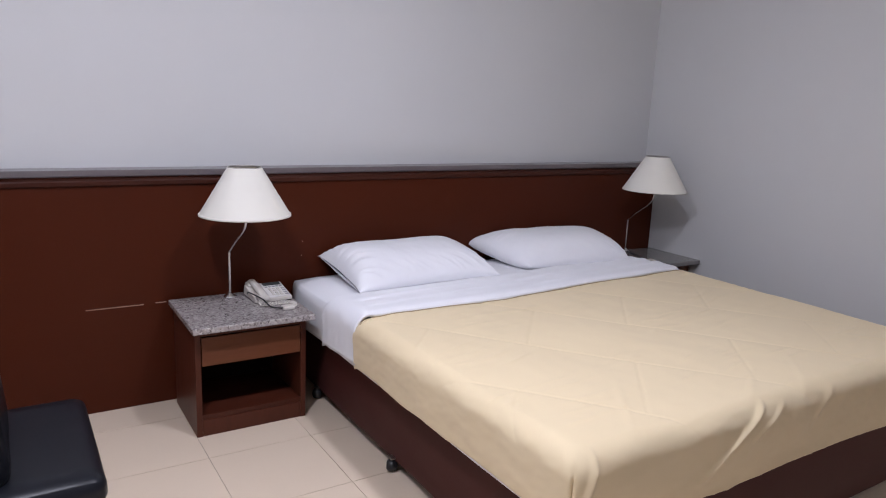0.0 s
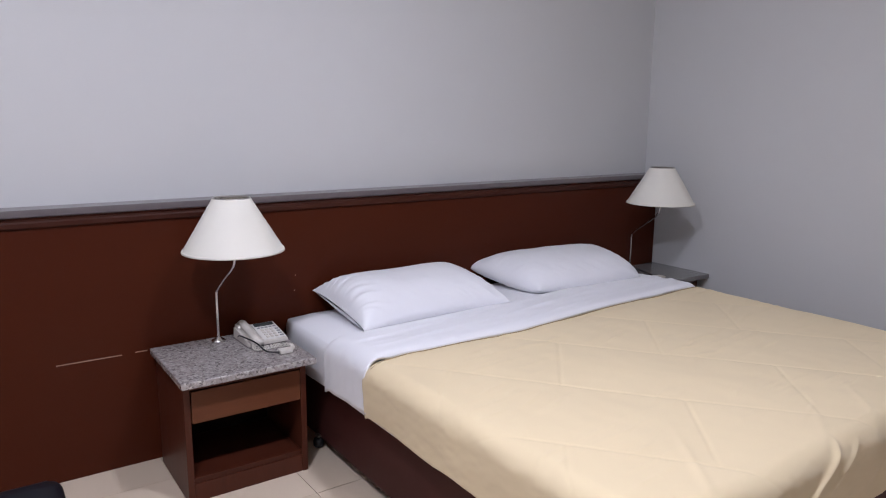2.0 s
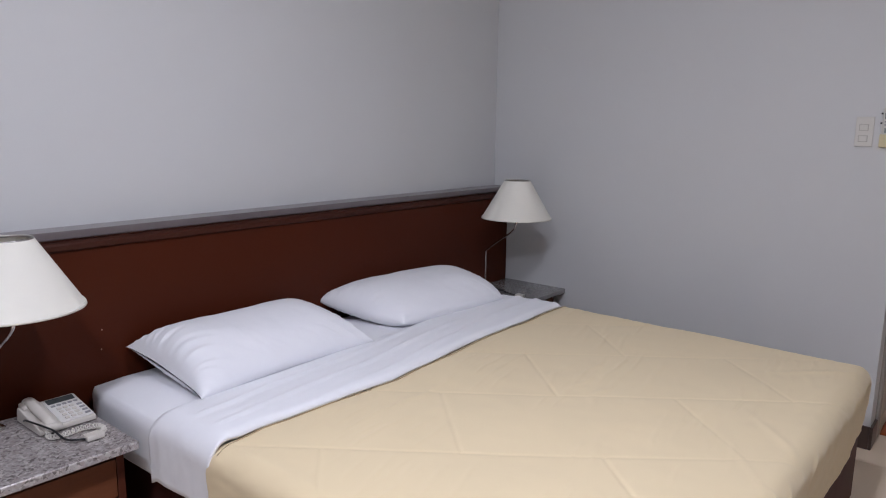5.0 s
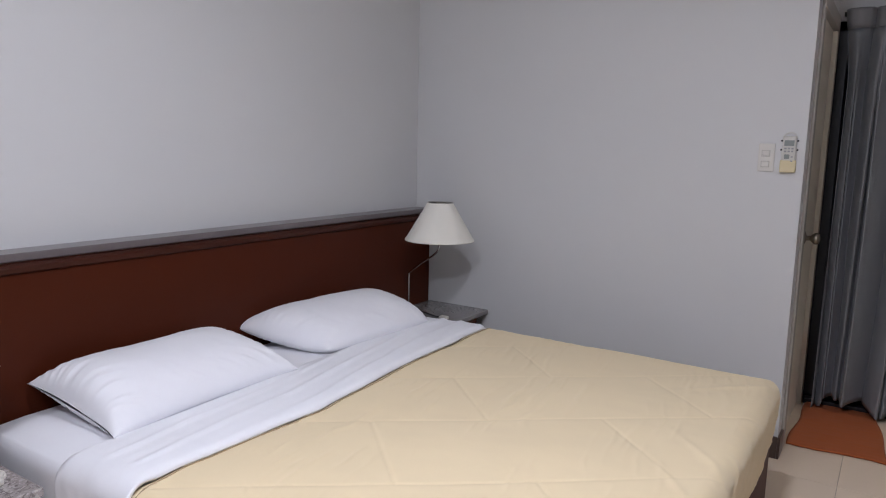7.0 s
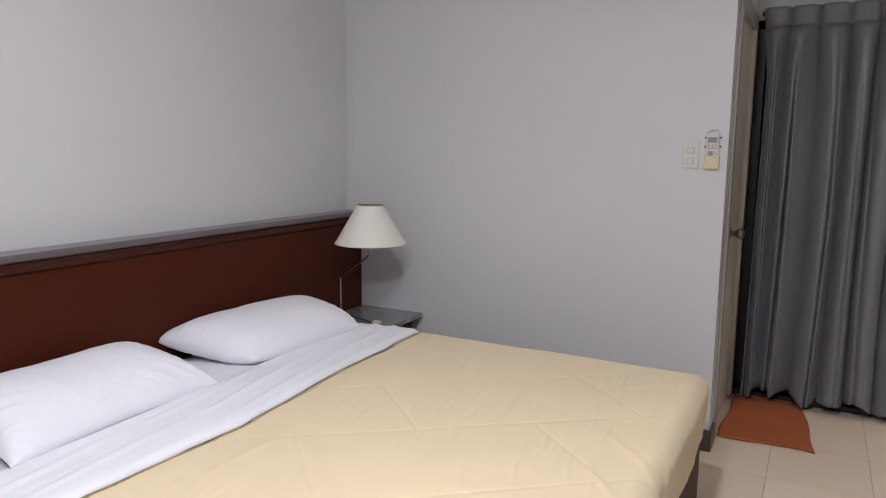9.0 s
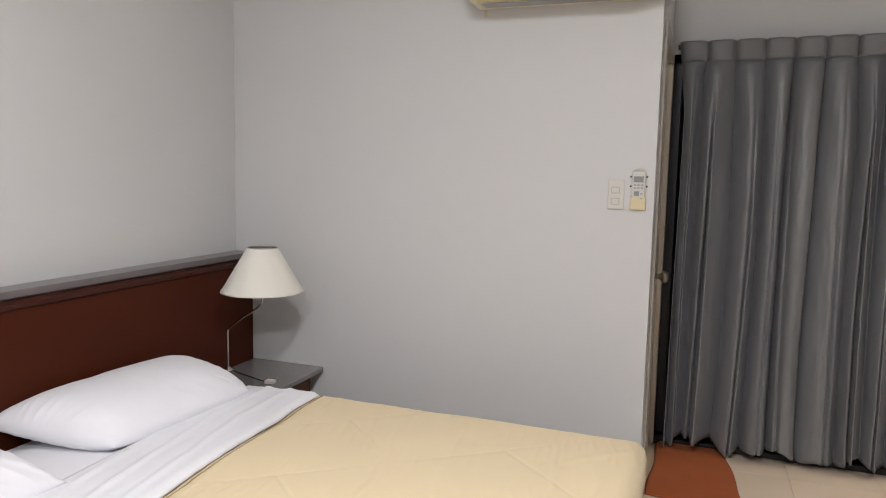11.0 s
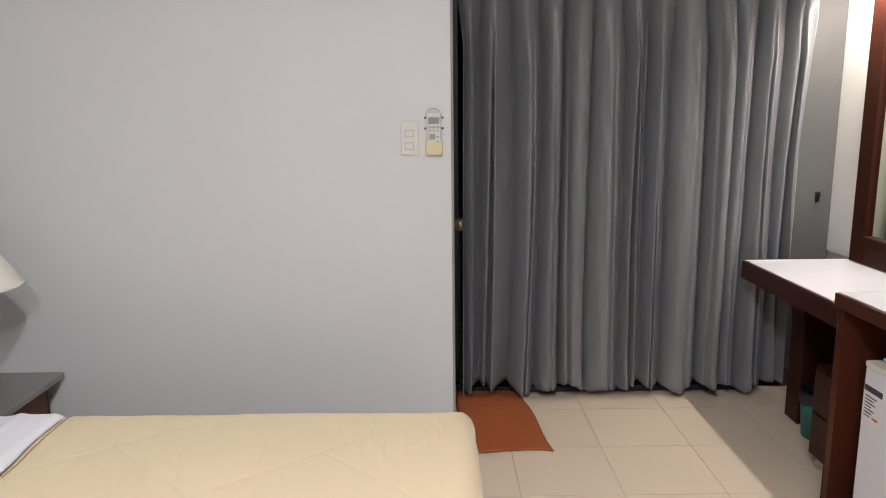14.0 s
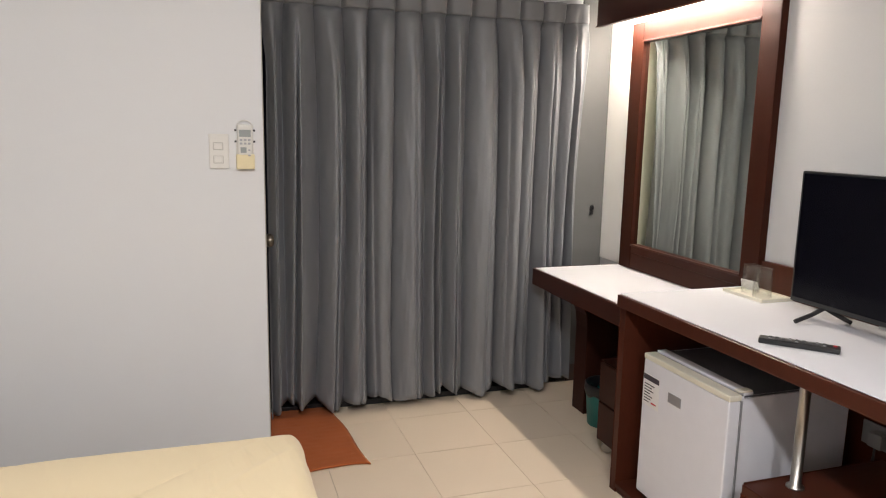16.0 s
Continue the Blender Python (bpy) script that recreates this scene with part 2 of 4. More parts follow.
def lathe(profile, seg=40, centre=(0, 0, 0), bm=None):
    """Spins (radius, height) pairs round the vertical."""
    bm = bm or bmesh.new()
    rings = []
    for r, z in profile:
        rings.append([bm.verts.new((centre[0] + r * math.cos(2 * math.pi * i / seg), centre[1] + r * math.sin(2 * math.pi * i / seg), centre[2] + z)) for i in range(seg)])
    for a, b in zip(rings, rings[1:]):
        for i in range(seg):
            j = (i + 1) % seg
            bm.faces.new((a[i], a[j], b[j], b[i]))
    if profile[0][0] > 1e-4:
        bm.faces.new(rings[0][::-1])
    if profile[-1][0] > 1e-4:
        bm.faces.new(rings[-1])
    bmesh.ops.recalc_face_normals(bm, faces=bm.faces)
    return bm


def open_lathe(profile, seg=48, centre=(0, 0, 0)):
    bm = bmesh.new()
    rings = []
    for r, z in profile:
        rings.append([bm.verts.new((centre[0] + r * math.cos(2 * math.pi * i / seg), centre[1] + r * math.sin(2 * math.pi * i / seg), centre[2] + z)) for i in range(seg)])
    for a, b in zip(rings, rings[1:] + rings[:1]):
        for i in range(seg):
            j = (i + 1) % seg
            bm.faces.new((a[i], a[j], b[j], b[i]))
    bmesh.ops.recalc_face_normals(bm, faces=bm.faces)
    return bm


def smooth_path(pts, n=8):
    out = []
    p = [Vector(q) for q in pts]
    for i in range(len(p) - 1):
        a, b, c, d = p[max(i - 1, 0)], p[i], p[i + 1], p[min(i + 2, len(p) - 1)]
        for k in range(n):
            t = k / n
            out.append(0.5 * ((2 * b) + (c - a) * t + (2 * a - 5 * b + 4 * c - d) * t * t + (3 * b - a - 3 * c + d) * t ** 3))
    out.append(p[-1])
    return out


def tube(pts, r, seg=10, bm=None):
    bm = bm or bmesh.new()
    pts = [Vector(p) for p in pts]
    rings = []
    up = Vector((0.13, 0.31, 0.94)).normalized()
    for i, p in enumerate(pts):
        d = (pts[min(i + 1, len(pts) - 1)] - pts[max(i - 1, 0)]).normalized()
        s = d.cross(up)
        if s.length < 0.05:
            s = d.cross(Vector((1, 0, 0)))
        s.normalize()
        w = s.cross(d).normalized()
        rings.append([bm.verts.new(p + r * (math.cos(2 * math.pi * k / seg) * s + math.sin(2 * math.pi * k / seg) * w)) for k in range(seg)])
    for a, b in zip(rings, rings[1:]):
        for k in range(seg):
            j = (k + 1) % seg
            bm.faces.new((a[k], a[j], b[j], b[k]))
    bm.faces.new(rings[0][::-1])
    bm.faces.new(rings[-1])
    bmesh.ops.recalc_face_normals(bm, faces=bm.faces)
    return bm


def prism(outline, axis, lo, hi, bevel=0.0):
    """A flat outline pushed along an axis: outline pairs are the other two coordinates in order."""
    bm = bmesh.new()

    def at(a, b, c):
        return {"x": (c, a, b), "y": (a, c, b), "z": (a, b, c)}[axis]
    one = [bm.verts.new(at(a, b, lo)) for a, b in outline]
    two = [bm.verts.new(at(a, b, hi)) for a, b in outline]
    bm.faces.new(one)
    bm.faces.new(two[::-1])
    k = len(outline)
    for i in range(k):
        bm.faces.new((one[i], two[i], two[(i + 1) % k], one[(i + 1) % k]))
    bmesh.ops.recalc_face_normals(bm, faces=bm.faces)
    if bevel:
        bmesh.ops.bevel(bm, geom=bm.edges[:], offset=bevel, segments=2, affect="EDGES", profile=0.6)
    return bm


def sheet_grid(fn, nu, nv):
    bm = bmesh.new()
    g = [[bm.verts.new(fn(i / nu, j / nv)) for j in range(nv + 1)] for i in range(nu + 1)]
    for i in range(nu):
        for j in range(nv):
            bm.faces.new((g[i][j], g[i + 1][j], g[i + 1][j + 1], g[i][j + 1]))
    bmesh.ops.recalc_face_normals(bm, faces=bm.faces)
    return bm


def fbm(x, y, z=0.0, octaves=3):
    return noise.fractal(Vector((x, y, z)), 0.9, 2.0, octaves)


# ---- structure ----
XW, YD, YN, YDOOR, XB = 0.91, -3.79, 0.10, -1.88, -4.75


def structure(name, bm, material, label, category="wall"):
    return tagged(link(name, bm, material), label, category, kind="structure")


structure("wall_north", box(XB - 0.1, 0.0, YN, YN + 0.12, 0, CEIL), M_WALL, "pale grey painted plaster wall behind the headboard")
structure("wall_east", box(0.0, 0.12, YDOOR + 0.10, YN + 0.12, 0, CEIL), M_WALL, "pale grey painted plaster wall beside the bed")
# wall with the bathroom door, in pieces round the opening
DX0, DX1, DZ = 0.16, 0.84, 1.98
bm = box(0.0, DX0, YDOOR, YDOOR + 0.10, 0, CEIL)
box(DX1, XW + 0.12, YDOOR, YDOOR + 0.10, 0, CEIL, bm=bm)
box(DX0, DX1, YDOOR, YDOOR + 0.10, DZ, CEIL, bm=bm)
structure("wall_bathroom", bm, M_WALL, "pale painted return wall holding the bathroom door")
structure("wall_behind_bathroom", box(0.12, XW + 0.12, YDOOR + 0.5, YDOOR + 0.6, 0, CEIL), M_DARKWALL, "dark plain wall closing the bathroom")
# window wall with the balcony opening
WY0, WY1, WZ = -3.43, -1.885, 2.02
bm = box(XW, XW + 0.12, YD - 0.12, WY0, 0, CEIL)
box(XW, XW + 0.12, WY1, YDOOR, 0, CEIL, bm=bm)
box(XW, XW + 0.12, WY0, WY1, WZ, CEIL, bm=bm)
structure("wall_window", bm, M_WALL, "grey shaded plaster wall behind the curtain")
structure("wall_south", box(XB - 0.1, XW, YD - 0.12, YD, 0, CEIL), M_WALL, "pale painted plaster wall behind the desk")
structure("wall_west", box(XB - 0.1, XB, YD, YN, 0, CEIL), M_WALL, "plain pale painted plaster wall")
structure("ceiling", box(XB - 0.1, XW + 0.12, YD - 0.12, YN + 0.12, CEIL, CEIL + 0.1), M_CEIL, "plain white painted ceiling", "ceiling")
structure("backdrop", box(XW + 1.2, XW + 1.3, YD - 0.6, YDOOR + 0.4, -0.1, CEIL), M_DARKWALL, "dark night wall beyond the balcony door", "backdrop")

floor = structure("floor", box(XB - 0.1, XW + 1.3, YD - 0.12, YN + 0.12, -0.12, -0.004), M_GROUT, "glossy beige ceramic tile floor with grey joints", "floor")

# skirting
for nm, b in (("baseboard", box(-0.012, 0.0, YDOOR, -1.80, 0, 0.10, 0.003)),
              ("baseboard", box(-0.012, DX0 - 0.05, YDOOR - 0.012, YDOOR, 0, 0.10, 0.003)),
              ("baseboard", box(XW - 0.012, XW, YD, WY0 - 0.02, 0, 0.10, 0.003)),
              ("baseboard", box(0.68, XW - 0.012, YD, YD + 0.012, 0, 0.10, 0.003))):
    tagged(link(nm, b, M_SKIRT), "dark brown tile skirting at the wall foot", "baseboard", kind="structure")

# balcony door behind the curtain
win = tagged(thing("window_1", XW + 0.05, 0, 0), "dark sliding balcony door at night behind the curtain", "window", kind="structure")
bm = box(-0.03, 0.03, WY0, WY0 + 0.05, 0, WZ, 0.004)
box(-0.03, 0.03, WY1 - 0.05, WY1, 0, WZ, 0.004, bm=bm)
box(-0.03, 0.03, WY0, WY1, WZ - 0.05, WZ, 0.004, bm=bm)
box(-0.03, 0.03, WY0, WY1, 0, 0.04, 0.004, bm=bm)
box(-0.02, 0.02, -2.76, -2.70, 0.04, WZ - 0.05, 0.004, bm=bm)
part("window_frame", bm, M_ALU, win)
# added dark strip: stands for the door's bottom and the shade behind the hem
part("hem_shade_strip", box(-0.105, -0.051, WY0, WY1 - 0.01, 0.0, 0.03, 0.003), M_ALU, win, "dark strip for the door bottom and the shade below the curtain")
part("window_jamb", box(-0.062, -0.0505, -3.603, -3.40, 0.0, 2.07, 0.003), M_CREAM, win, "cream painted jamb")
for a, b in ((WY0 + 0.05, -2.76), (-2.70, WY1 - 0.05)):
    part("pane", box(-0.004, 0.004, a, b, 0.04, WZ - 0.05), M_NIGHTGLASS, win)

# whiter slab over the south wall paints in the tube lamp's bright light
structure("wall_strip", box(0.664, XW - 0.011, YD + 0.0005, YD + 0.008, 0.722, 2.30, 0.001), M_LITSTRIP, "strip of wall beside the mirror, whitened for the tube's light")
# much darker grey than the wall that it covers
structure("wall_panel", box(XW - 0.010, XW - 0.0005, YD + 0.0005, -3.604, 0, 2.30, 0.002), M_GREYWALL, "dark grey strip of wall by the curtain")
# bathroom door
door = tagged(thing("door_1", 0, YDOOR, 0), "cream painted bathroom door, closed, with a round knob", "door", kind="structure")
bm = box(DX0 - 0.05, DX0 + 0.02, -0.012, 0.10, 0, DZ, 0.004)
box(DX0 - 0.05, DX1 + 0.03, -0.014, 0.10, DZ - 0.02, DZ + 0.05, 0.004, bm=bm)
part("door_frame", bm, M_JAMB, door, "grey painted door frame")
part("door_stop", box(DX1 - 0.02, DX1 + 0.045, -0.011, 0.10, 0, DZ - 0.0215, 0.004), M_DOOR, door, "cream painted far jamb")
leaf = part("door_leaf", box(DX0 + 0.02, DX1 - 0.02, 0.012, 0.05, 0.008, DZ - 0.02, 0.003), M_DOOR, door, "cream painted door leaf")
KX = 0.36
bm = lathe([(0.033, 0), (0.033, 0.006), (0.026, 0.010), (0.012, 0.014), (0.011, 0.030), (0.018, 0.036), (0.027, 0.048), (0.028, 0.058), (0.022, 0.068), (0.008, 0.071)], 28)
bmesh.ops.transform(bm, matrix=pose(KX, 0.012, 0.955, 90, 0, 0), verts=bm.verts)
part("door_knob", bm, M_KNOB, leaf, "round satin steel knob", True)

# headboard panel across the wall
hb = tagged(thing("headboard_panel", 0, 0, 0), "long dark mahogany headboard panel along the wall, scratched", "headboard")
part("panel", box(XB, -0.006, 0.0, YN, 0.0, 0.93, 0.002), M_WOOD, hb)
part("top_ledge", box(XB, -0.004, -0.004, YN, 0.968, 0.994, 0.004), M_LEDGE, hb, "ledge top, greyed for the wall's reflection")
part("moulding", prism([(-0.006, 0.930), (-0.012, 0.936), (-0.013, 0.950), (-0.009, 0.956), (-0.010, 0.962), (-0.016, 0.968), (-0.016, 0.9675), (YN, 0.9675), (YN, 0.930)], "x", XB, -0.005), M_WOODX, hb, "rounded edge moulding", False)
bm = box(-3.215, -3.00, -0.0016, 0.002, 0.4370, 0.4405)
box(-2.955, -2.912, -0.0016, 0.002, 0.4390, 0.4425, bm=bm)
part("scratch", bm, M_SCRATCH, hb, "thin pale scratch in the veneer")
for cx, cz in ((-2.316, 0.655), (-2.322, 0.590)):
    part("chip", box(cx, cx + 0.004, -0.0014, 0.001, cz, cz + 0.005), M_SCRATCH, hb, "tiny pale chip")


# ---- bed ----
BX0, BX1, BY0, BY1, BT = -2.375, -0.545, -1.925, -0.005, 0.495
bed = tagged(thing("bed_base", 0, 0, 0), "maroon vinyl divan bed base on black castors", "bed")
part("base", box(BX0 + 0.036, BX1 - 0.02, BY0 + 0.008, BY1 - 0.01, 0.036, 0.315, 0.016, 3), M_BASE, bed, "", True)


def castor(x, y):
    c = thing("castor", x, y, 0)
    c.parent = bed
    bm = lathe([(0.006, -0.020), (0.014, -0.019), (0.021, -0.012), (0.023, 0.0), (0.021, 0.012), (0.014, 0.019), (0.006, 0.020)], 24)
    bmesh.ops.transform(bm, matrix=pose(0, 0, 0.023, 90, 0, 60), verts=bm.verts)
    part("wheel", bm, M_BLACK, c, "black plastic wheel", True)
    bm = lathe([(0.007, 0.030), (0.007, 0.052)], 12)
    box(-0.010, 0.05, -0.016, 0.016, 0.050, 0.056, 0.002, bm=bm)
    part("fork", bm, M_STEEL, c)


for cx in (BX0 + 0.030, BX1 - 0.02):
    for cy in (-0.26, -0.965, -1.75):
        castor(cx, cy)


def soft_block(x0, x1, y0, y1, z0, z1, r, wobble=0.004):
    bm = box(x0, x1, y0, y1, z0, z1)
    bmesh.ops.subdivide_edges(bm, edges=bm.edges[:], cuts=14, use_grid_fill=True)
    cx, cy, cz = (x0 + x1) / 2, (y0 + y1) / 2, (z0 + z1) / 2
    hx, hy, hz = (x1 - x0) / 2, (y1 - y0) / 2, (z1 - z0) / 2
    for v in bm.verts:
        p = v.co - Vector((cx, cy, cz))
        q = Vector((max(-hx + r, min(hx - r, p.x)), max(-hy + r, min(hy - r, p.y)), max(-hz + r, min(hz - r, p.z))))
        d = p - q
        if d.length > 1e-6:
            p = q + d.normalized() * r
        n = fbm(p.x * 4, p.y * 4, p.z * 6) * wobble
        v.co = Vector((cx, cy, cz)) + p + (d.normalized() * n if d.length > 1e-6 else Vector())
    return bm


mattress = tagged(link("mattress", soft_block(BX0 - 0.010, BX1 + 0.006, BY0 + 0.05, BY1, 0.286, 0.506, 0.056), M_SHEET, smooth=True),
                  "mattress in a white fitted sheet on the divan base", "mattress")


hem_z, hx0, hx1, hy0 = 0.318, BX0 + 0.004, BX1 - 0.006, BY0 + 0.064
hem_line = [(hx0, BY1 - 0.03, hem_z), (hx0, -0.9, hem_z), (hx0, hy0 + 0.06, hem_z), (hx0 + 0.06, hy0, hem_z), (-1.4, hy0, hem_z), (hx1 - 0.06, hy0, hem_z), (hx1, hy0 + 0.06, hem_z), (hx1, -0.9, hem_z), (hx1, BY1 - 0.03, hem_z)]
part("elastic_hem", tube(smooth_path(hem_line, 8), 0.007, 8), M_SHEET, mattress, "gathered elastic hem of the sheet", True)


def drape(x, y, z_top, hang, x0, x1, y0, y1, r):
    """A cloth point laid over the bed: unrolled x and y past the edges run down the sides."""
    def roll(s):
        # s metres past the start of the rounded edge: sideways and down
        a = min(s / r, math.pi / 2)
        return r * math.sin(a), r * (1 - math.cos(a)) + max(0.0, s - r * math.pi / 2)
    ox = oy = dx = dy = 0.0
    px, py = x, y
    if x < x0 + r:
        ox, dx = roll(x0 + r - x)
        px = x0 + r - ox
    elif x > x1 - r:
        ox, dx = roll(x - x1 + r)
        px = x1 - r + ox
    if y < y0 + r:
        oy, dy = roll(y0 + r - y)
        py = y0 + r - oy
    d = max(dx, dy) + 0.25 * min(dx, dy)
    both = min(dx, dy)
    if both > 0:
        # the corner is tucked in a soft round
        k = min(1.0, both / 0.09) * 0.035
        px += k if x < x0 + r else -k
        py += k
    return px, py, z_top - min(d, hang + (0.045 if dy > dx else 0.0))


def seam_depth(x, y):
    """Rows of quilting run one way; short links join every second pair of rows, staggered like bricks."""
    p = Vector((x + 1.688, y + 0.92))
    a, b = p.dot(Vector((0.735, -0.678))) / 0.700, p.dot(Vector((0.79, 0.613))) / 0.395 + 0.15
    band = math.floor(b)
    a += 0.5 * ((band + 1) % 2)
    da, db = abs(a - round(a)) * 0.700, abs(b - round(b)) * 0.395
    keen = 0.75 + 0.5 * fbm(x * 2.2, y * 2.2, 6.0, 2)
    return (math.exp(-(da / 0.0050) ** 2) + math.exp(-(db / 0.0050) ** 2)) * keen, min(da, 0.2), min(db, 0.2)


def fold_y(x):
    return -0.755 + 0.04 * (x - BX0) - 0.035 * max(0.0, 1 - abs(x + 1.75) / 0.5) + 0.006 * fbm(x * 5, 3)


def duvet_point(u, v):
    xs = -2.573 + u * (-0.352 + 2.573)
    yf = fold_y(min(max(xs, BX0), BX1))
    ys = yf + v * (-2.146 - yf)
    px, py, pz = drape(xs, ys, 0.522, 0.190, BX0 - 0.035, BX1 + 0.03, BY0 - 0.012, 0, 0.062)
    s, da, db = seam_depth(xs, ys)
    puff = 0.0045 * (1 - math.exp(-(da / 0.10))) * (1 - math.exp(-(db / 0.10)))
    w = 0.0035 * fbm(xs * 4 + 0.6 * ys, ys * 3, 1.3)
    # patches of short pulled wrinkles, all running the same way across the rows
    gx, gy = xs * 0.985 + ys * 0.17, ys * 0.985 - xs * 0.17
    for k, (sc, amp, wave) in enumerate(((2.3, 0.0060, 62), (3.1, 0.0050, 95), (4.3, 0.0040, 130))):
        patch = max(0.0, fbm(gx * sc * 0.8 + 4 + 7 * k, gy * sc * 1.5 + k, 2.2 + k, 2) - 0.16)
        w += amp * min(0.55, patch) * max(0.0, math.sin(wave * gy + 3.2 * fbm(gx * 3, gy * 2.2, 8 + k))) ** 3
    pz += puff - 0.0023 * s + 0.85 * w
    # pulled folds running to the foot corners
    for cx, cy, ang, amp in ((-2.10, -1.80, 0.9, 0.004), (-1.62, -1.84, 0.6, 0.003), (-1.40, -1.86, 0.75, 0.003), (-0.75, -1.80, 2.3, 0.004)):
        d = (xs - cx) * math.sin(ang) - (ys - cy) * math.cos(ang)
        along = (xs - cx) * math.cos(ang) + (ys - cy) * math.sin(ang)
        pz += amp * math.exp(-(d / 0.014) ** 2) * math.exp(-(along / 0.16) ** 2)
    pz -= 0.012 * math.exp(-((v) / 0.012) ** 2)
    # pulls that run slantwise down the foot face
    for fx0, fz0, fx1, fz1, amp in ((-1.69, 0.505, -1.95, 0.33, 0.012), (-1.60, 0.49, -1.74, 0.40, 0.007), (-1.34, 0.50, -1.45, 0.38, 0.004), (-2.335, 0.50, -2.385, 0.34, 0.013)):
        ex, ez = fx1 - fx0, fz1 - fz0
        L = math.hypot(ex, ez)
        al = ((px - fx0) * ex + (pz - fz0) * ez) / L
        ac_ = ((px - fx0) * ez - (pz - fz0) * ex) / L
        if py < BY0 + 0.06:
            k = amp * math.exp(-(ac_ / 0.010) ** 2) * max(0.0, min(1.0, al / 0.05 + 0.6)) * max(0.0, min(1.0, (L - al) / 0.06))
            py -= k
            pz += k * 0.4
    side = 0.004 * fbm(xs * 9, ys * 7, pz * 9)
    hem = min(1.0, max(0.0, (0.50 - pz) / 0.2))
    if px < BX0 + 0.02:
        px += side - 0.004 * math.sin(ys * 9) * hem + 0.010 * hem * hem
    if py < BY0 + 0.04:
        py += side + 0.004 * math.sin(xs * 8) * hem + 0.010 * hem * hem
    return (px, py, pz)


def fold_edge(x):
    return duvet_point((x + 2.573) / (2.573 - 0.352), 0.02)


duvet = tagged(link("duvet", sheet_grid(duvet_point, 430, 330), M_DUVET, smooth=True), "cream quilted cotton duvet smoothed over the bed", "duvet")
sol = duvet.modifiers.new("thickness", "SOLIDIFY")
sol.thickness, sol.offset = 0.012, -1


edge_line = [Vector(fold_edge(-2.40 + 1.88 * k / 60)) + Vector((0, -0.002, 0.002)) for k in range(61)]
part("piping", tube(edge_line, 0.0018, 8), M_PIPING, duvet, "thin tan piping along the head edge", True)


def fold_point(u, v):
    """White sheet turned back over the head end of the duvet."""
    xs = -2.572 + u * (-0.350 + 2.572)
    xc = min(max(xs, BX0), BX1)
    y1 = fold_y(xc) - 0.012
    y0 = -0.455 + 0.06 * (xc - BX0)
    ys = y0 + v * (y1 - y0)
    px, py, pz = drape(xs, ys, 0.520, 0.212, BX0 - 0.030, BX1 + 0.026, BY0 - 1, 0, 0.07)
    edge = math.sin(math.pi * min(1, max(0, v)))
    pz += 0.020 * (0.35 + v * 0.65) - 0.014 * math.exp(-(v / 0.06) ** 2) - 0.016 * max(0, (v - 0.9) / 0.1) ** 2 * min(1.0, max(0.0, (px - BX0) / 0.06))
    # creases that run along the fold
    lie = min(1.0, max(0.0, (px - BX0 - 0.02) / 0.06))
    pz += lie * edge * (0.011 * max(0.0, math.sin(62 * (ys - 0.13 * xs) + 3.0 * fbm(xs * 1.4, 1))) ** 3 * max(0, fbm(xs * 1.5, 4.2) + 0.45) + 0.003 * fbm(xs * 4, ys * 18, 2))
    if px < BX0:
        px += 0.006 * fbm(ys * 10, pz * 6)
    return (px, py, pz)


turned = tagged(link("turned_sheet", sheet_grid(fold_point, 150, 44), M_SHEET, smooth=True), "white top sheet turned back over the duvet", "bed sheet")
sol = turned.modifiers.new("thickness", "SOLIDIFY")
sol.thickness, sol.offset = 0.010, -1


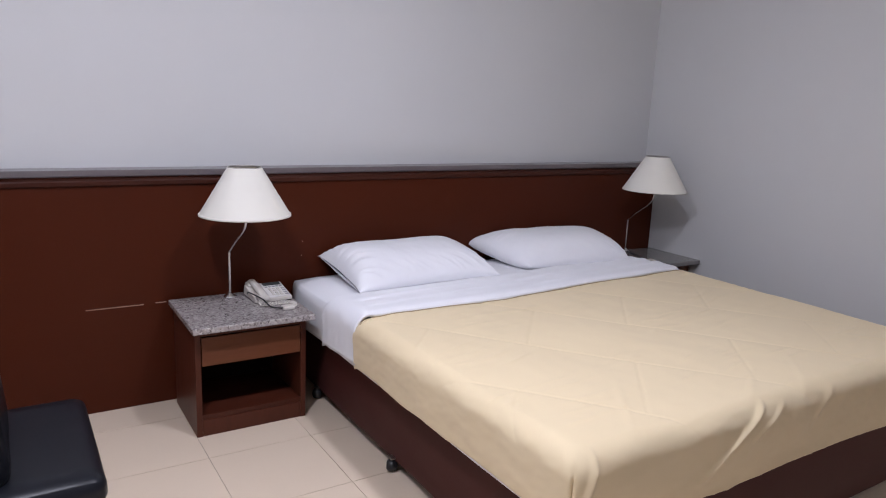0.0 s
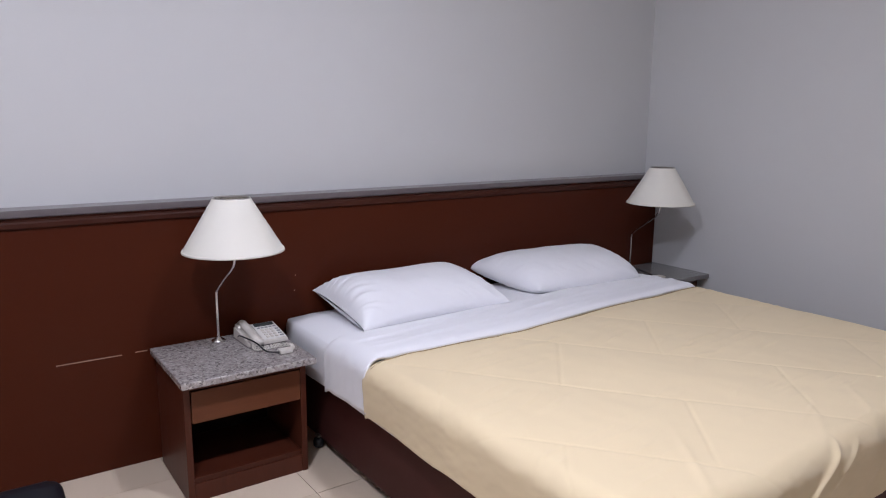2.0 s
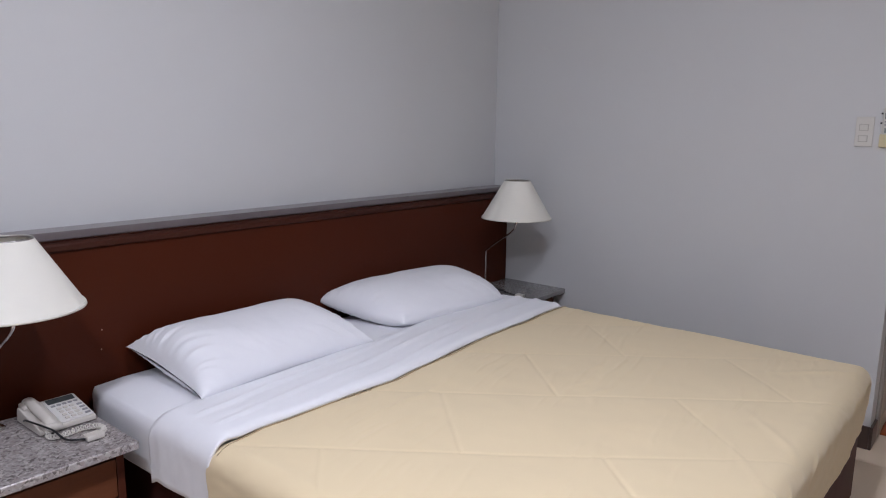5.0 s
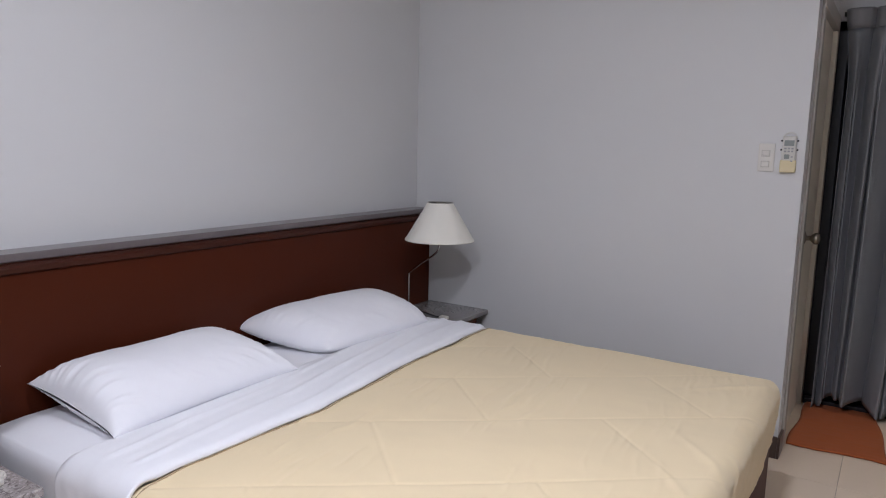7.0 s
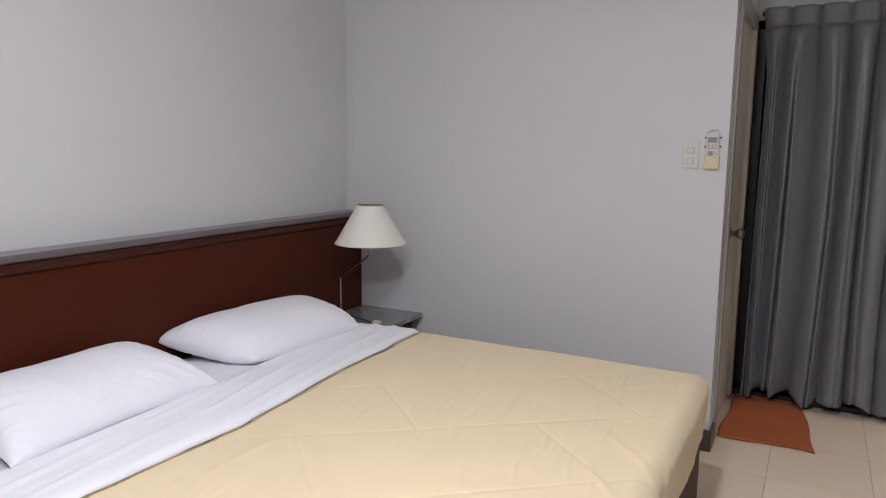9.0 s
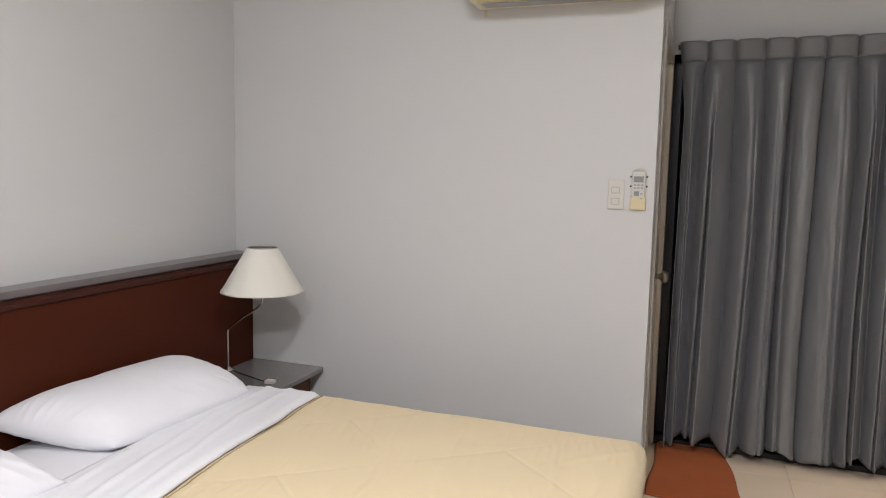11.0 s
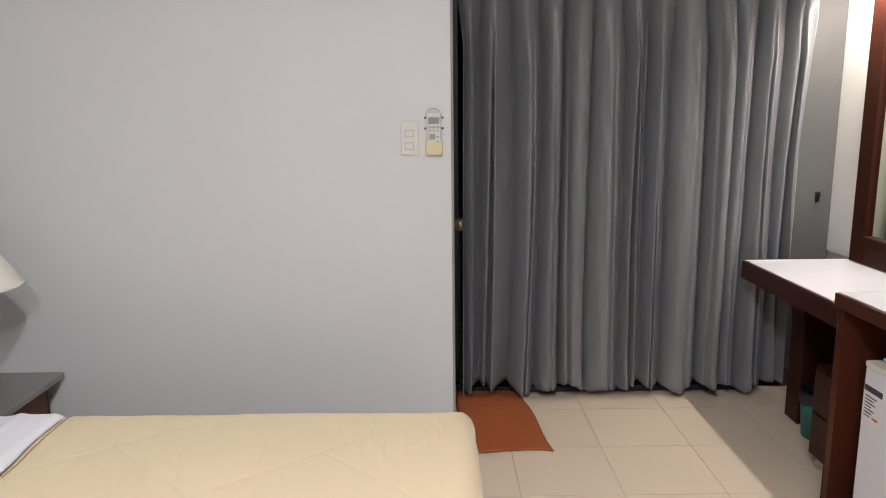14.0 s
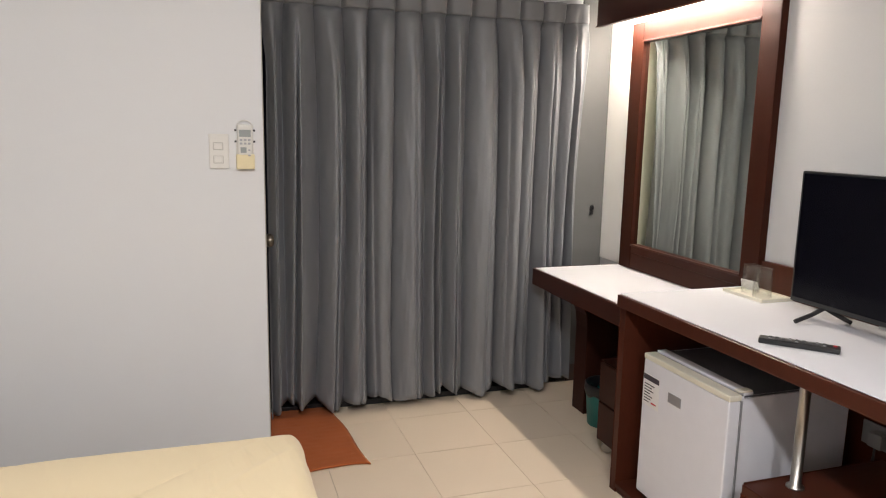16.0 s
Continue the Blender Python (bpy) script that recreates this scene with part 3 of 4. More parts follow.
def pillow(name, length, width, thick, m, label, seed, skew=0.0, slack=0.0, soft_corner=0.0):
    """A stuffed pillowcase. slack: the case runs past the filling at one end and stays open there."""
    nu, nv = 132, 90
    bm = bmesh.new()
    for side in (1, -1):
        g = []
        for i in range(nu + 1):
            row = []
            for j in range(nv + 1):
                a, b = 2 * i / nu - 1, 2 * j / nv - 1
                full = (max(0, 1 - abs(a) ** (8.0 if slack and a < 0 else 5.2)) * max(0, 1 - abs(b) ** 2.6)) ** 0.58
                prof = full
                if slack and a < 0:
                    # the open mouth keeps a flat, uneven gap
                    mouth = (0.03 + 0.010 * math.sin(5 * b + seed)) * max(0, 1 - abs(b) ** 6) ** 0.5
                    t = max(0.0, (-a - 0.55) / 0.45)
                    prof = max(full, mouth * t * t * (3 - 2 * t))
                ear = 1 + 0.025 * abs(a * b) ** 5 - soft_corner * abs(a * b) ** 3
                x = a * length / 2 * (1 - 0.02 * (1 - b * b)) * ear - skew * b * max(0.0, -a) ** 1.5
                y = b * width / 2 * (1 - (0.075 - soft_corner * 0.6) * (1 - a * a)) * ear
                if slack:
                    x -= slack * max(0.0, -a - 0.4) / 0.6 * (1 - 0.35 * b)
                z = side * thick * (0.66 if side > 0 else 0.34) * prof
                z += prof * (0.006 * fbm(x * 3.2 + seed, y * 3.2, side) + 0.002 * fbm(x * 9, y * 9 + seed, side))
                soft = prof ** 0.6
                # pulled folds that fan out of the short ends
                for end, amp in ((-1, 0.017 if slack else 0.009), (1, 0.008)):
                    reach = 1 - a * end
                    fan = math.exp(-(reach / 0.22) ** 2)
                    spread = b / (0.55 + 0.9 * reach)
                    ridge = 1 - abs(fbm(spread * 2.3 + seed + end, reach * 0.8, 4.0 + end, 2)) * 2.4
                    z += side * amp * fan * (max(0.0, ridge) ** 2 - 0.35) * soft * min(1.0, 0.25 + reach / 0.25)
                # gathers tucked under the front edge
                low_front = math.exp(-((b + 0.80) / 0.20) ** 2) * (0.15 + 0.85 * max(0.0, a))
                ridge = 1 - abs(fbm(a * 5.0 + b * 3.5 + seed, b * 1.2, 7.0, 2)) * 2.4
                z += 0.012 * low_front * (max(0.0, ridge) ** 2 - 0.3) * soft
                row.append(bm.verts.new((x, y, z)))
            g.append(row)
        for i in range(nu):
            for j in range(nv):
                f4 = (g[i][j], g[i + 1][j], g[i + 1][j + 1], g[i][j + 1])
                bm.faces.new(f4 if side > 0 else f4[::-1])
    bmesh.ops.remove_doubles(bm, verts=bm.verts, dist=0.0008)
    ob = link(name, bm, M_PILLOW, smooth=True, m=m)
    return tagged(ob, label, "pillow", group="bed pillows")


pillow("pillow", 0.68, 0.46, 0.165, pose(-1.872, -0.237, 0.558, 7, 0, 2), "plump white cotton pillow, its case open at one end", 0.4, 0.0, 0.03)
pillow("pillow", 0.76, 0.44, 0.165, pose(-0.985, -0.207, 0.556, 7, 0, -4), "plump white cotton pillow leaning at the headboard", 2.1, 0.07, 0.0, 0.09)


# ---- nightstands ----
def nightstand(x0, x1, y0, y1, zt, label, stone):
    """Granite-topped stand with one drawer over an open shelf; (x0, y0) is the front corner of the top."""
    ob = tagged(thing("nightstand", (x0 + x1) / 2, (y0 + y1) / 2, 0), label, "nightstand", group="nightstands by the bed")
    w, d = (x1 - x0) / 2, (y1 - y0) / 2
    part("granite_top", box(-w, w, -d, d, zt - 0.024, zt, 0.005, 3), stone, ob, "grey polished granite slab")
    iw, fd = w - 0.018, d - 0.060
    for s in (-1, 1):
        a, b = sorted((s * iw, s * (iw - 0.022)))
        part("side_panel", box(a, b, -fd, d - 0.004, 0, zt - 0.0245, 0.002), M_NIGHT, ob)
    part("back_panel", box(-iw + 0.022, iw - 0.022, d - 0.020, d - 0.010, 0.03, zt - 0.03), M_INSIDE_SHADE, ob)
    part("top_rail", box(-iw + 0.022, iw - 0.022, -fd, -fd + 0.03, zt - 0.052, zt - 0.0245, 0.002), M_NIGHT, ob)
    dr = part("drawer", box(-iw + 0.025, iw - 0.025, -fd - 0.004, -fd + 0.016, zt - 0.170, zt - 0.056, 0.003), M_DRAWER, ob, "plain lighter brown drawer front")
    part("drawer_base", box(-iw + 0.0225, iw - 0.0225, -fd + 0.017, d - 0.021, zt - 0.172, zt - 0.160), M_INSIDE_SHADE, ob)
    part("shelf", box(-iw + 0.0222, iw - 0.0222, -fd + 0.006, d - 0.021, 0.066, 0.086, 0.002), M_DESK, ob, "reddish wooden shelf board")
    part("plinth", box(-iw + 0.0222, iw - 0.0222, -fd + 0.002, -fd + 0.02, 0.0, 0.0655, 0.002), M_NIGHT, ob)
    return ob


nightstand(-2.910, -2.436, -0.463, -0.030, 0.457, "dark wooden nightstand with granite top beside the bed", M_GRANITE)
nightstand(-0.480, -0.006, -0.398, -0.006, 0.460, "dark wooden nightstand with granite top in the corner", M_GRANITE_FINE)


def table_lamp(bx, by, bz, sx, sy, sz, r, label, bend):
    """Bent chrome arm on a small foot, cone shade."""
    ob = tagged(thing("table_lamp", bx, by, bz), label, "table lamp", group="bedside lamps")
    part("foot", lathe([(0.001, 0), (0.026, 0), (0.027, 0.004), (0.022, 0.009), (0.013, 0.013), (0.009, 0.02), (0.001, 0.021)], 32), M_CHROME, ob, "small round chrome foot", True)
    ex, ey, ez = sx - bx, sy - by, sz - bz
    rise = ez - 0.035 - bend
    pts = [(0, 0, 0.015), (0, 0, bend * 0.5), (0, 0, bend - 0.015)]
    pts += [(ex * k, ey * k, bend + rise * h) for k, h in ((0.07, 0.04), (0.45, 0.40), (0.86, 0.74), (1.0, 1.0))] + [(ex, ey, ez + 0.05)]
    part("arm", tube(smooth_path(pts, 6), 0.0052, 12), M_CHROME, ob, "thin bent chrome arm", True)
    h, rt = 0.192, r * 0.365
    bm = open_lathe([(r, 0.0), (rt, h), (rt - 0.003, h), (r - 0.003, 0.0)], 64, (ex, ey, ez))
    shade = part("shade", bm, M_SHADE, ob, "off-white conical fabric shade", False)
    for p in shade.data.polygons:
        p.use_smooth = True
    shade.data.set_sharp_from_angle(angle=0.6)
    bm = open_lathe([(r + 0.0012, -0.001), (r - 0.001, 0.007), (r - 0.004, 0.007), (r - 0.004, -0.001)], 64, (ex, ey, ez))
    part("lower_rim", bm, M_SHADE, shade, "", True)
    bm = open_lathe([(rt + 0.0015, h - 0.006), (rt + 0.0010, h + 0.001), (rt - 0.004, h + 0.001), (rt - 0.004, h - 0.006)], 48, (ex, ey, ez))
    part("upper_rim", bm, M_STEEL, shade, "", True)
    bm = lathe([(0.001, 0.01), (0.014, 0.012), (0.015, 0.05), (0.012, 0.055), (0.024, 0.085), (0.026, 0.105), (0.016, 0.13), (0.001, 0.135)], 20, (ex, ey, ez))
    part("bulb", bm, M_PAPER, ob, "unlit white bulb", True)
    bm = bmesh.new()
    for k in range(3):
        a = k * 2.094
        tube([(ex, ey, ez + h - 0.012), (ex + rt * math.cos(a), ey + rt * math.sin(a), ez + h - 0.004)], 0.0014, 6, bm)
    part("spider", bm, M_STEEL, ob)
    return ob


table_lamp(-2.671, -0.087, 0.457, -2.638, -0.215, 0.830, 0.180, "unlit table lamp with white cone shade and chrome arm", 0.200)
table_lamp(-0.246, -0.030, 0.460, -0.318, -0.272, 0.866, 0.178, "unlit table lamp with cream cone shade and chrome arm", 0.200)


def telephone(m):
    ob = tagged(thing("telephone"), "ivory corded desk telephone on the granite top", "telephone")
    ob.matrix_basis = m
    # wedge body: low at the front, high at the rear
    part("body", prism([(-0.085, 0.004), (-0.085, 0.020), (0.068, 0.050), (0.082, 0.048), (0.088, 0.004)], "x", -0.085, 0.085, 0.004), M_PHONE, ob)
    tilt = math.atan2(0.030, 0.153)
    top = Matrix.Translation((0, -0.085, 0.0202)) @ Matrix.Rotation(tilt, 4, "X")

    def up(bm):
        bmesh.ops.transform(bm, matrix=top, verts=bm.verts)
        return bm
    part("face", up(box(-0.018, 0.080, 0.006, 0.150, 0.0, 0.003, 0.001)), M_KEY, ob, "pale key panel")
    part("display", up(box(-0.010, 0.072, 0.122, 0.148, 0.002, 0.006, 0.001)), M_LCD, ob, "grey display")
    for r in range(4):
        for c in range(3):
            x, y = 0.000 + c * 0.019, 0.018 + r * 0.020
            part("key", up(box(x, x + 0.013, y, y + 0.011, 0.003, 0.007, 0.0015)), M_PHONE, ob)
    for r in range(4):
        part("side_key", up(box(0.060, 0.076, 0.018 + r * 0.020, 0.026 + r * 0.020, 0.003, 0.006, 0.001)), M_GREYTAG, ob)
    for c in range(5):
        part("side_key", up(box(-0.008 + c * 0.017, 0.004 + c * 0.017, 0.102, 0.110, 0.003, 0.006, 0.001)), M_GREYTAG, ob)
    # handset in its cradle
    bm = bmesh.new()
    hs = smooth_path([(-0.052, -0.096, 0.030), (-0.052, -0.072, 0.040), (-0.052, -0.02, 0.049), (-0.052, 0.03, 0.058), (-0.052, 0.066, 0.064), (-0.052, 0.084, 0.058)], 5)
    tube(hs, 0.0125, 12, bm)
    for v in bm.verts:
        v.co.x = -0.052 + (v.co.x + 0.052) * 1.35
    box(-0.078, -0.026, -0.110, -0.056, 0.016, 0.038, 0.008, 3, bm=bm)
    box(-0.078, -0.026, 0.042, 0.090, 0.040, 0.061, 0.008, 3, bm=bm)
    part("handset", bm, M_PHONE, ob, "ivory handset in its cradle", True)
    # coiled cord that lies in front
    pts = []
    base = smooth_path([(-0.06, -0.10, 0.030), (-0.075, -0.125, 0.012), (-0.040, -0.140, 0.011), (0.015, -0.135, 0.011), (0.055, -0.155, 0.011), (0.060, -0.185, 0.011), (0.045, -0.205, 0.011), (0.030, -0.212, 0.012)], 22)
    for i, p in enumerate(base):
        a = i * 1.15
        pts.append((p.x + 0.0075 * math.cos(a), p.y + 0.0075 * math.sin(a) * 0.7, p.z + 0.0062 * math.sin(a)))
    part("coiled_cord", tube(pts, 0.0028, 6), M_PHONE, ob, "coiled ivory cord", True)
    part("cord_plug", box(-0.010, 0.042, -0.232, -0.196, 0.002, 0.019, 0.005, 2), M_PHONE, ob, "ivory plug lying loose")
    line = smooth_path([(-0.085, 0.03, 0.020), (-0.096, -0.02, 0.040), (-0.090, -0.08, 0.044), (-0.066, -0.135, 0.032), (-0.050, -0.185, 0.012), (-0.008, -0.218, 0.010)], 8)
    part("line_cord", tube(line, 0.0032, 8), M_BLACK, ob, "thin black cord", True)
    return ob


telephone(pose(-2.530, -0.158, 0.457, 0, 0, 1) @ Matrix.Scale(0.93, 4))

# loose wire and plug on the corner nightstand
wire = tagged(thing("lamp_cable", 0, 0, 0.460), "black lamp cable with a pale switch on the nightstand", "cable")
part("wire", tube(smooth_path([(-0.235, -0.045, 0.004), (-0.262, -0.090, 0.004), (-0.290, -0.170, 0.004), (-0.322, -0.260, 0.004), (-0.332, -0.300, 0.006)], 6), 0.003, 8), M_BLACK, wire, "", True)
part("switch", box(-0.350, -0.318, -0.342, -0.298, 0.0, 0.015, 0.004, 2), M_PHONE, wire, "small ivory inline switch")

# ---- wall fittings by the door ----
plate = tagged(thing("light_switch", 0, -1.7325, 1.326), "ivory two-gang light switch on the wall", "light switch")
part("plate", box(-0.008, -0.0005, -0.0325, 0.0325, -0.059, 0.059, 0.003), M_PLATE, plate)
for zz in (0.017, -0.028):
    part("rocker", box(-0.011, -0.007, -0.012, 0.017, zz - 0.011, zz + 0.011, 0.002), M_PLATE, plate)
    part("gap", box(-0.0086, -0.0079, -0.0142, 0.0192, zz - 0.0132, zz + 0.0132), M_LINE, plate)

rem = tagged(thing("air_conditioner_remote", 0, -1.819, 1.340), "yellowed air conditioner remote in a wall holder", "remote control")
hold = part("holder", box(-0.020, -0.0005, -0.031, 0.031, -0.075, -0.022, 0.006, 3), M_YELLOWED, rem, "yellowed plastic wall holder")
part("holder_back", box(-0.005, -0.0005, -0.030, 0.030, -0.022, 0.030, 0.002), M_PLATE, rem)
part("remote_body", box(-0.019, -0.0055, -0.026, 0.026, -0.058, 0.078, 0.007, 3), M_REMOTE, rem, "pale grey remote body")
part("display", box(-0.0205, -0.0185, -0.019, 0.019, 0.036, 0.060, 0.001), M_GREYLCD, rem)
for r in range(2):
    for c in range(3):
        part("button", box(-0.0210, -0.0185, -0.018 + c * 0.0135, -0.009 + c * 0.0135, 0.010 + r * 0.012, 0.017 + r * 0.012, 0.001), M_GREYTAG, rem)
part("button", box(-0.0210, -0.0185, -0.004, 0.016, -0.018, 0.001, 0.001), M_GREYLCD, rem, "dark large button")
for zz in (-0.030, -0.012):
    part("button", box(-0.0210, -0.0185, -0.017, -0.009, zz, zz + 0.006, 0.001), M_GREYTAG, rem)
for yy in (-0.031, 0.031):
    for zz in (0.058, 0.020):
        part("clip", box(-0.006, -0.0005, yy - 0.0035, yy + 0.0035, zz - 0.0035, zz + 0.0035, 0.001), M_BLACK, rem, "small dark clip")
bm = tube([(-0.004, 0.027 * math.cos(a), 0.066 + 0.026 * math.sin(a)) for a in [math.pi * k / 14 for k in range(15)]], 0.0022, 8)
part("hanging_loop", bm, M_PLATE, rem, "", True)

# ---- air conditioner above ----
ac = tagged(thing("air_conditioner", 0, 0, 0.013), "yellowed cream split air conditioner high on the wall", "air conditioner")
prof = [(-0.002, 2.066), (-0.150, 2.070), (-0.190, 2.093), (-0.205, 2.133), (-0.200, 2.300), (-0.180, 2.330), (-0.002, 2.335)]
part("casing", prism([(a, b) for a, b in prof], "y", -1.876, -1.135, 0.006), M_AC, ac, "", False)
lou = part("louvre", prism([(-0.060, 2.0645), (-0.145, 2.0675), (-0.184, 2.0885), (-0.187, 2.0850), (-0.148, 2.0620), (-0.060, 2.0600)], "y", -1.815, -1.17, 0.0008), M_YELLOWED, ac, "yellowed air outlet louvre")
part("outlet", box(-0.140, -0.075, -1.79, -1.19, 2.0555, 2.0605, 0.001), M_GREYTAG, ac, "dark outlet slot")
part("drip_spot", box(-0.0035, -0.0005, -1.172, -1.158, 2.036, 2.064, 0.001), M_YELLOWED, ac)

# ---- door mat ----
def mat_point(u, v):
    x = 0.20 + u * 0.69 + 0.012 * math.sin(v * 6)
    y = -2.30 + v * 0.405 + 0.02 * (u - 0.5) * (v < 0.5) + 0.006 * math.sin(u * 9) - 0.018 * u * v + 0.055 * u * (1 - v)
    z = 0.012 + 0.003 * fbm(x * 7, y * 7) + 0.0002 * math.sin(x * 160)
    e = min(u, 1 - u, v, 1 - v)
    return (x, y, z - (0.006 if e < 0.004 else 0))


mt = tagged(link("door_mat", sheet_grid(mat_point, 130, 40), M_MAT, smooth=True), "rumpled orange cotton mat before the bathroom door", "mat")
sol = mt.modifiers.new("thickness", "SOLIDIFY")
sol.thickness, sol.offset = 0.007, -1

# ---- curtain ----
CX, CY0, CY1, CZ1 = 0.825, -3.600, -1.918, 2.062
NP = 13


def curtain_point(u, v):
    """u runs along the rail, v from the hem to the heading; pinched pleats open into uneven folds."""
    z0 = 0.052 + 0.020 * math.sin(u * 29 + 0.6) + 0.014 * math.sin(u * 67 + 1)
    z = z0 + v * (CZ1 - z0)
    low = 1 - v
    s = u * NP
    open_ = min(1.0, low * 5.0)
    # folds drift sideways, and some split or merge on the way down
    p = s + 0.16 * open_ * math.sin(s * 1.9 + 0.8) + 0.34 * low * fbm(s * 0.34, low * 0.7, 3.0, 2)
    k = math.floor(p)
    q = p - k
    rnd, rnd2 = 0.5 + 0.5 * math.sin(k * 2.4 + 0.7), 0.5 + 0.5 * math.sin(k * 5.1 + 2.0)
    # flat-fronted folds that lean to one side over narrow, deep valleys
    lean = q ** (0.72 + 0.75 * rnd2)
    front = math.sin(math.pi * min(1.0, max(0.0, lean))) ** 0.55
    # a second, narrower crease runs down inside the wider folds
    at = 0.30 + 0.42 * rnd + 0.10 * math.sin(low * 2.5 + k)
    dent = math.exp(-((q - at) / 0.072) ** 2) * (0.14 + 0.46 * rnd2 * rnd2) * min(1.0, max(0.0, low - 0.06) * 2.2)
    amp = (0.098 + 0.044 * rnd) * (0.50 + 0.50 * open_)
    x = CX + 0.035 - amp * (front - dent)
    x -= 0.012 * math.sin(low * 2.2 + k * 1.9) * low
    y = CY0 + u * (CY1 - CY0) + 0.018 * math.sin(2 * math.pi * q) * open_ * (rnd2 - 0.2)
    x += 0.005 * fbm(s * 2.2, v * 6, 9) * open_
    # the weighted hem flares and puckers
    flare = max(0.0, 1 - (z - z0) / 0.16)
    x += flare * flare * (0.016 * fbm(s * 3.1, flare * 1.4, 5.0, 2) - 0.010)
    if z > 1.935:
        # stiff heading: smooth pads between the pinched pleats
        h = min(1, (z - 1.935) / 0.045)
        sq = s - math.floor(s)
        groove = math.exp(-(min(sq, 1 - sq) / 0.075) ** 2)
        pad = math.sin(math.pi * sq) ** 0.5
        x = x * (1 - h) + (CX + 0.002 - 0.026 * pad + 0.026 * groove * (1 - 0.3 * h)) * h
    x += 0.014 * math.exp(-((z - 1.950) / 0.018) ** 2)
    if u < 0.16:
        # the loose leading edge hangs further in below the heading
        e = (0.16 - u) / 0.16
        t = min(1.0, max(0.0, (low - 0.08) / 0.42))
        y += e * (0.026 * min(1.0, low * 9) + 0.034 * t * t * (3 - 2 * t) - 0.012 * max(0.0, low - 0.6))
        # its hem turns forward over a deep valley
        f = max(0.0, 1 - u / 0.030) * min(1.0, low * 9)
        x = x * (1 - f) + (CX - 0.070 + 0.012 * math.sin(low * 5)) * f
        x += 0.050 * math.exp(-((u - 0.040) / 0.012) ** 2) * min(1.0, low * 6)
    if u > 0.94:
        y -= (u - 0.94) / 0.06 * 0.040 * min(1.0, low * 6) * (1 - 0.35 * low)
    return (x, y, z)


cur = tagged(thing("curtain", 0, 0, 0), "floor-length grey satin curtain with pinch pleats, drawn shut", "curtain")
HEAD = 0.952
cl = part("cloth", sheet_grid(lambda u, v: curtain_point(u, v * HEAD), 700, 70), M_CURTAIN, cur, "", True)
hd = part("heading", sheet_grid(lambda u, v: curtain_point(u, HEAD + v * (1 - HEAD)), 700, 8), M_HEADER, cur, "lighter stiffened pleat heading", True)
sol = hd.modifiers.new("thickness", "SOLIDIFY")
sol.thickness, sol.offset = 0.004, 0
sol = cl.modifiers.new("thickness", "SOLIDIFY")
sol.thickness, sol.offset = 0.003, 0
rail = tagged(thing("curtain_rail", 0, 0, 0), "dark curtain rail fixed on the wall", "curtain rail")
part("track", box(CX + 0.020, CX + 0.044, CY0 + 0.005, CY1 + 0.01, 2.030, 2.052, 0.003), M_ALU, rail)
for yy in (CY0 + 0.02, (CY0 + CY1) / 2, CY1 - 0.02):
    part("bracket", box(CX + 0.045, XW, yy - 0.01, yy + 0.01, 2.034, 2.048, 0.002), M_ALU, rail)

hook = tagged(thing("wall_hook", XW, -3.712, 0.99), "small dark metal tie-back hook on the wall", "hook")
part("plate", box(-0.016, -0.0105, -0.010, 0.010, -0.026, 0.026, 0.002), M_ALU, hook)
part("prong", tube(smooth_path([(-0.014, 0, 0.010), (-0.034, 0.006, 0.006), (-0.050, 0.012, 0.012), (-0.056, 0.016, 0.030)], 5), 0.0065, 8), M_ALU, hook, "", True)

# ---- mirror with pelmet ----
mir = tagged(thing("wall_mirror", 0, YD, 0), "tall wall mirror in a wide reddish wooden frame", "mirror")
MX0, MX1, MZ0, MZ1 = -0.234, 0.560, 0.841, 1.870
OX0, OX1, OZ0, OZ1 = -0.335, 0.660, 0.722, 1.958
FR = 0.034
for nm, b in (("frame_stile", box(OX0, MX0, 0.001, FR, 0.803, OZ1, 0.003)), ("frame_stile", box(MX1, OX1, 0.001, FR, OZ0, OZ1, 0.003)),
              ("frame_rail", box(MX0, MX1, 0.001, FR - 0.001, 0.803, MZ0, 0.003)), ("frame_rail", box(MX0, MX1, 0.001, FR - 0.001, MZ1, OZ1, 0.003))):
    part(nm, b, M_FRAME, mir)
part("frame_rail", box(-0.243, MX1, 0.001, FR - 0.002, OZ0, 0.8025, 0.002), M_FRAME, mir)
part("glass", box(MX0, MX1, 0.004, 0.014, MZ0, MZ1), M_MIRROR, mir, "silvered mirror glass")
part("inner_bead", box(MX0, MX1, 0.0145, FR + 0.004, MZ1 - 0.010, MZ1, 0.002), M_WOODX, mir, "thin inner bead")
part("inner_bead", box(MX0, MX1, 0.0145, FR + 0.004, MZ0, MZ0 + 0.008, 0.002), M_WOODX, mir, "thin inner bead")

pel = tagged(thing("light_pelmet", 0, YD, 0), "dark wooden pelmet hiding a lit tube lamp", "pelmet")
part("front_board", box(-0.352, 0.745, 0.175, 0.193, 1.950, 2.26, 0.003), M_WOODX, pel)
part("top_board", box(-0.352, 0.745, 0.001, 0.1745, 2.245, 2.26, 0.002), M_WOODX, pel)
part("end_board", box(-0.352, -0.334, 0.001, 0.1745, 1.955, 2.2445, 0.002), M_WOODX, pel)
part("lip", box(-0.352, 0.745, 0.170, 0.200, 1.944, 1.9495, 0.002), M_WOOD, pel)
bm = lathe([(0.001, -0.46), (0.013, -0.46), (0.013, 0.46), (0.001, 0.46)], 20)
bmesh.ops.transform(bm, matrix=pose(0.265, 0.145, 1.975, 0, 90, 0), verts=bm.verts)
part("tube_lamp", bm, M_TUBE, pel, "lit fluorescent tube", True)
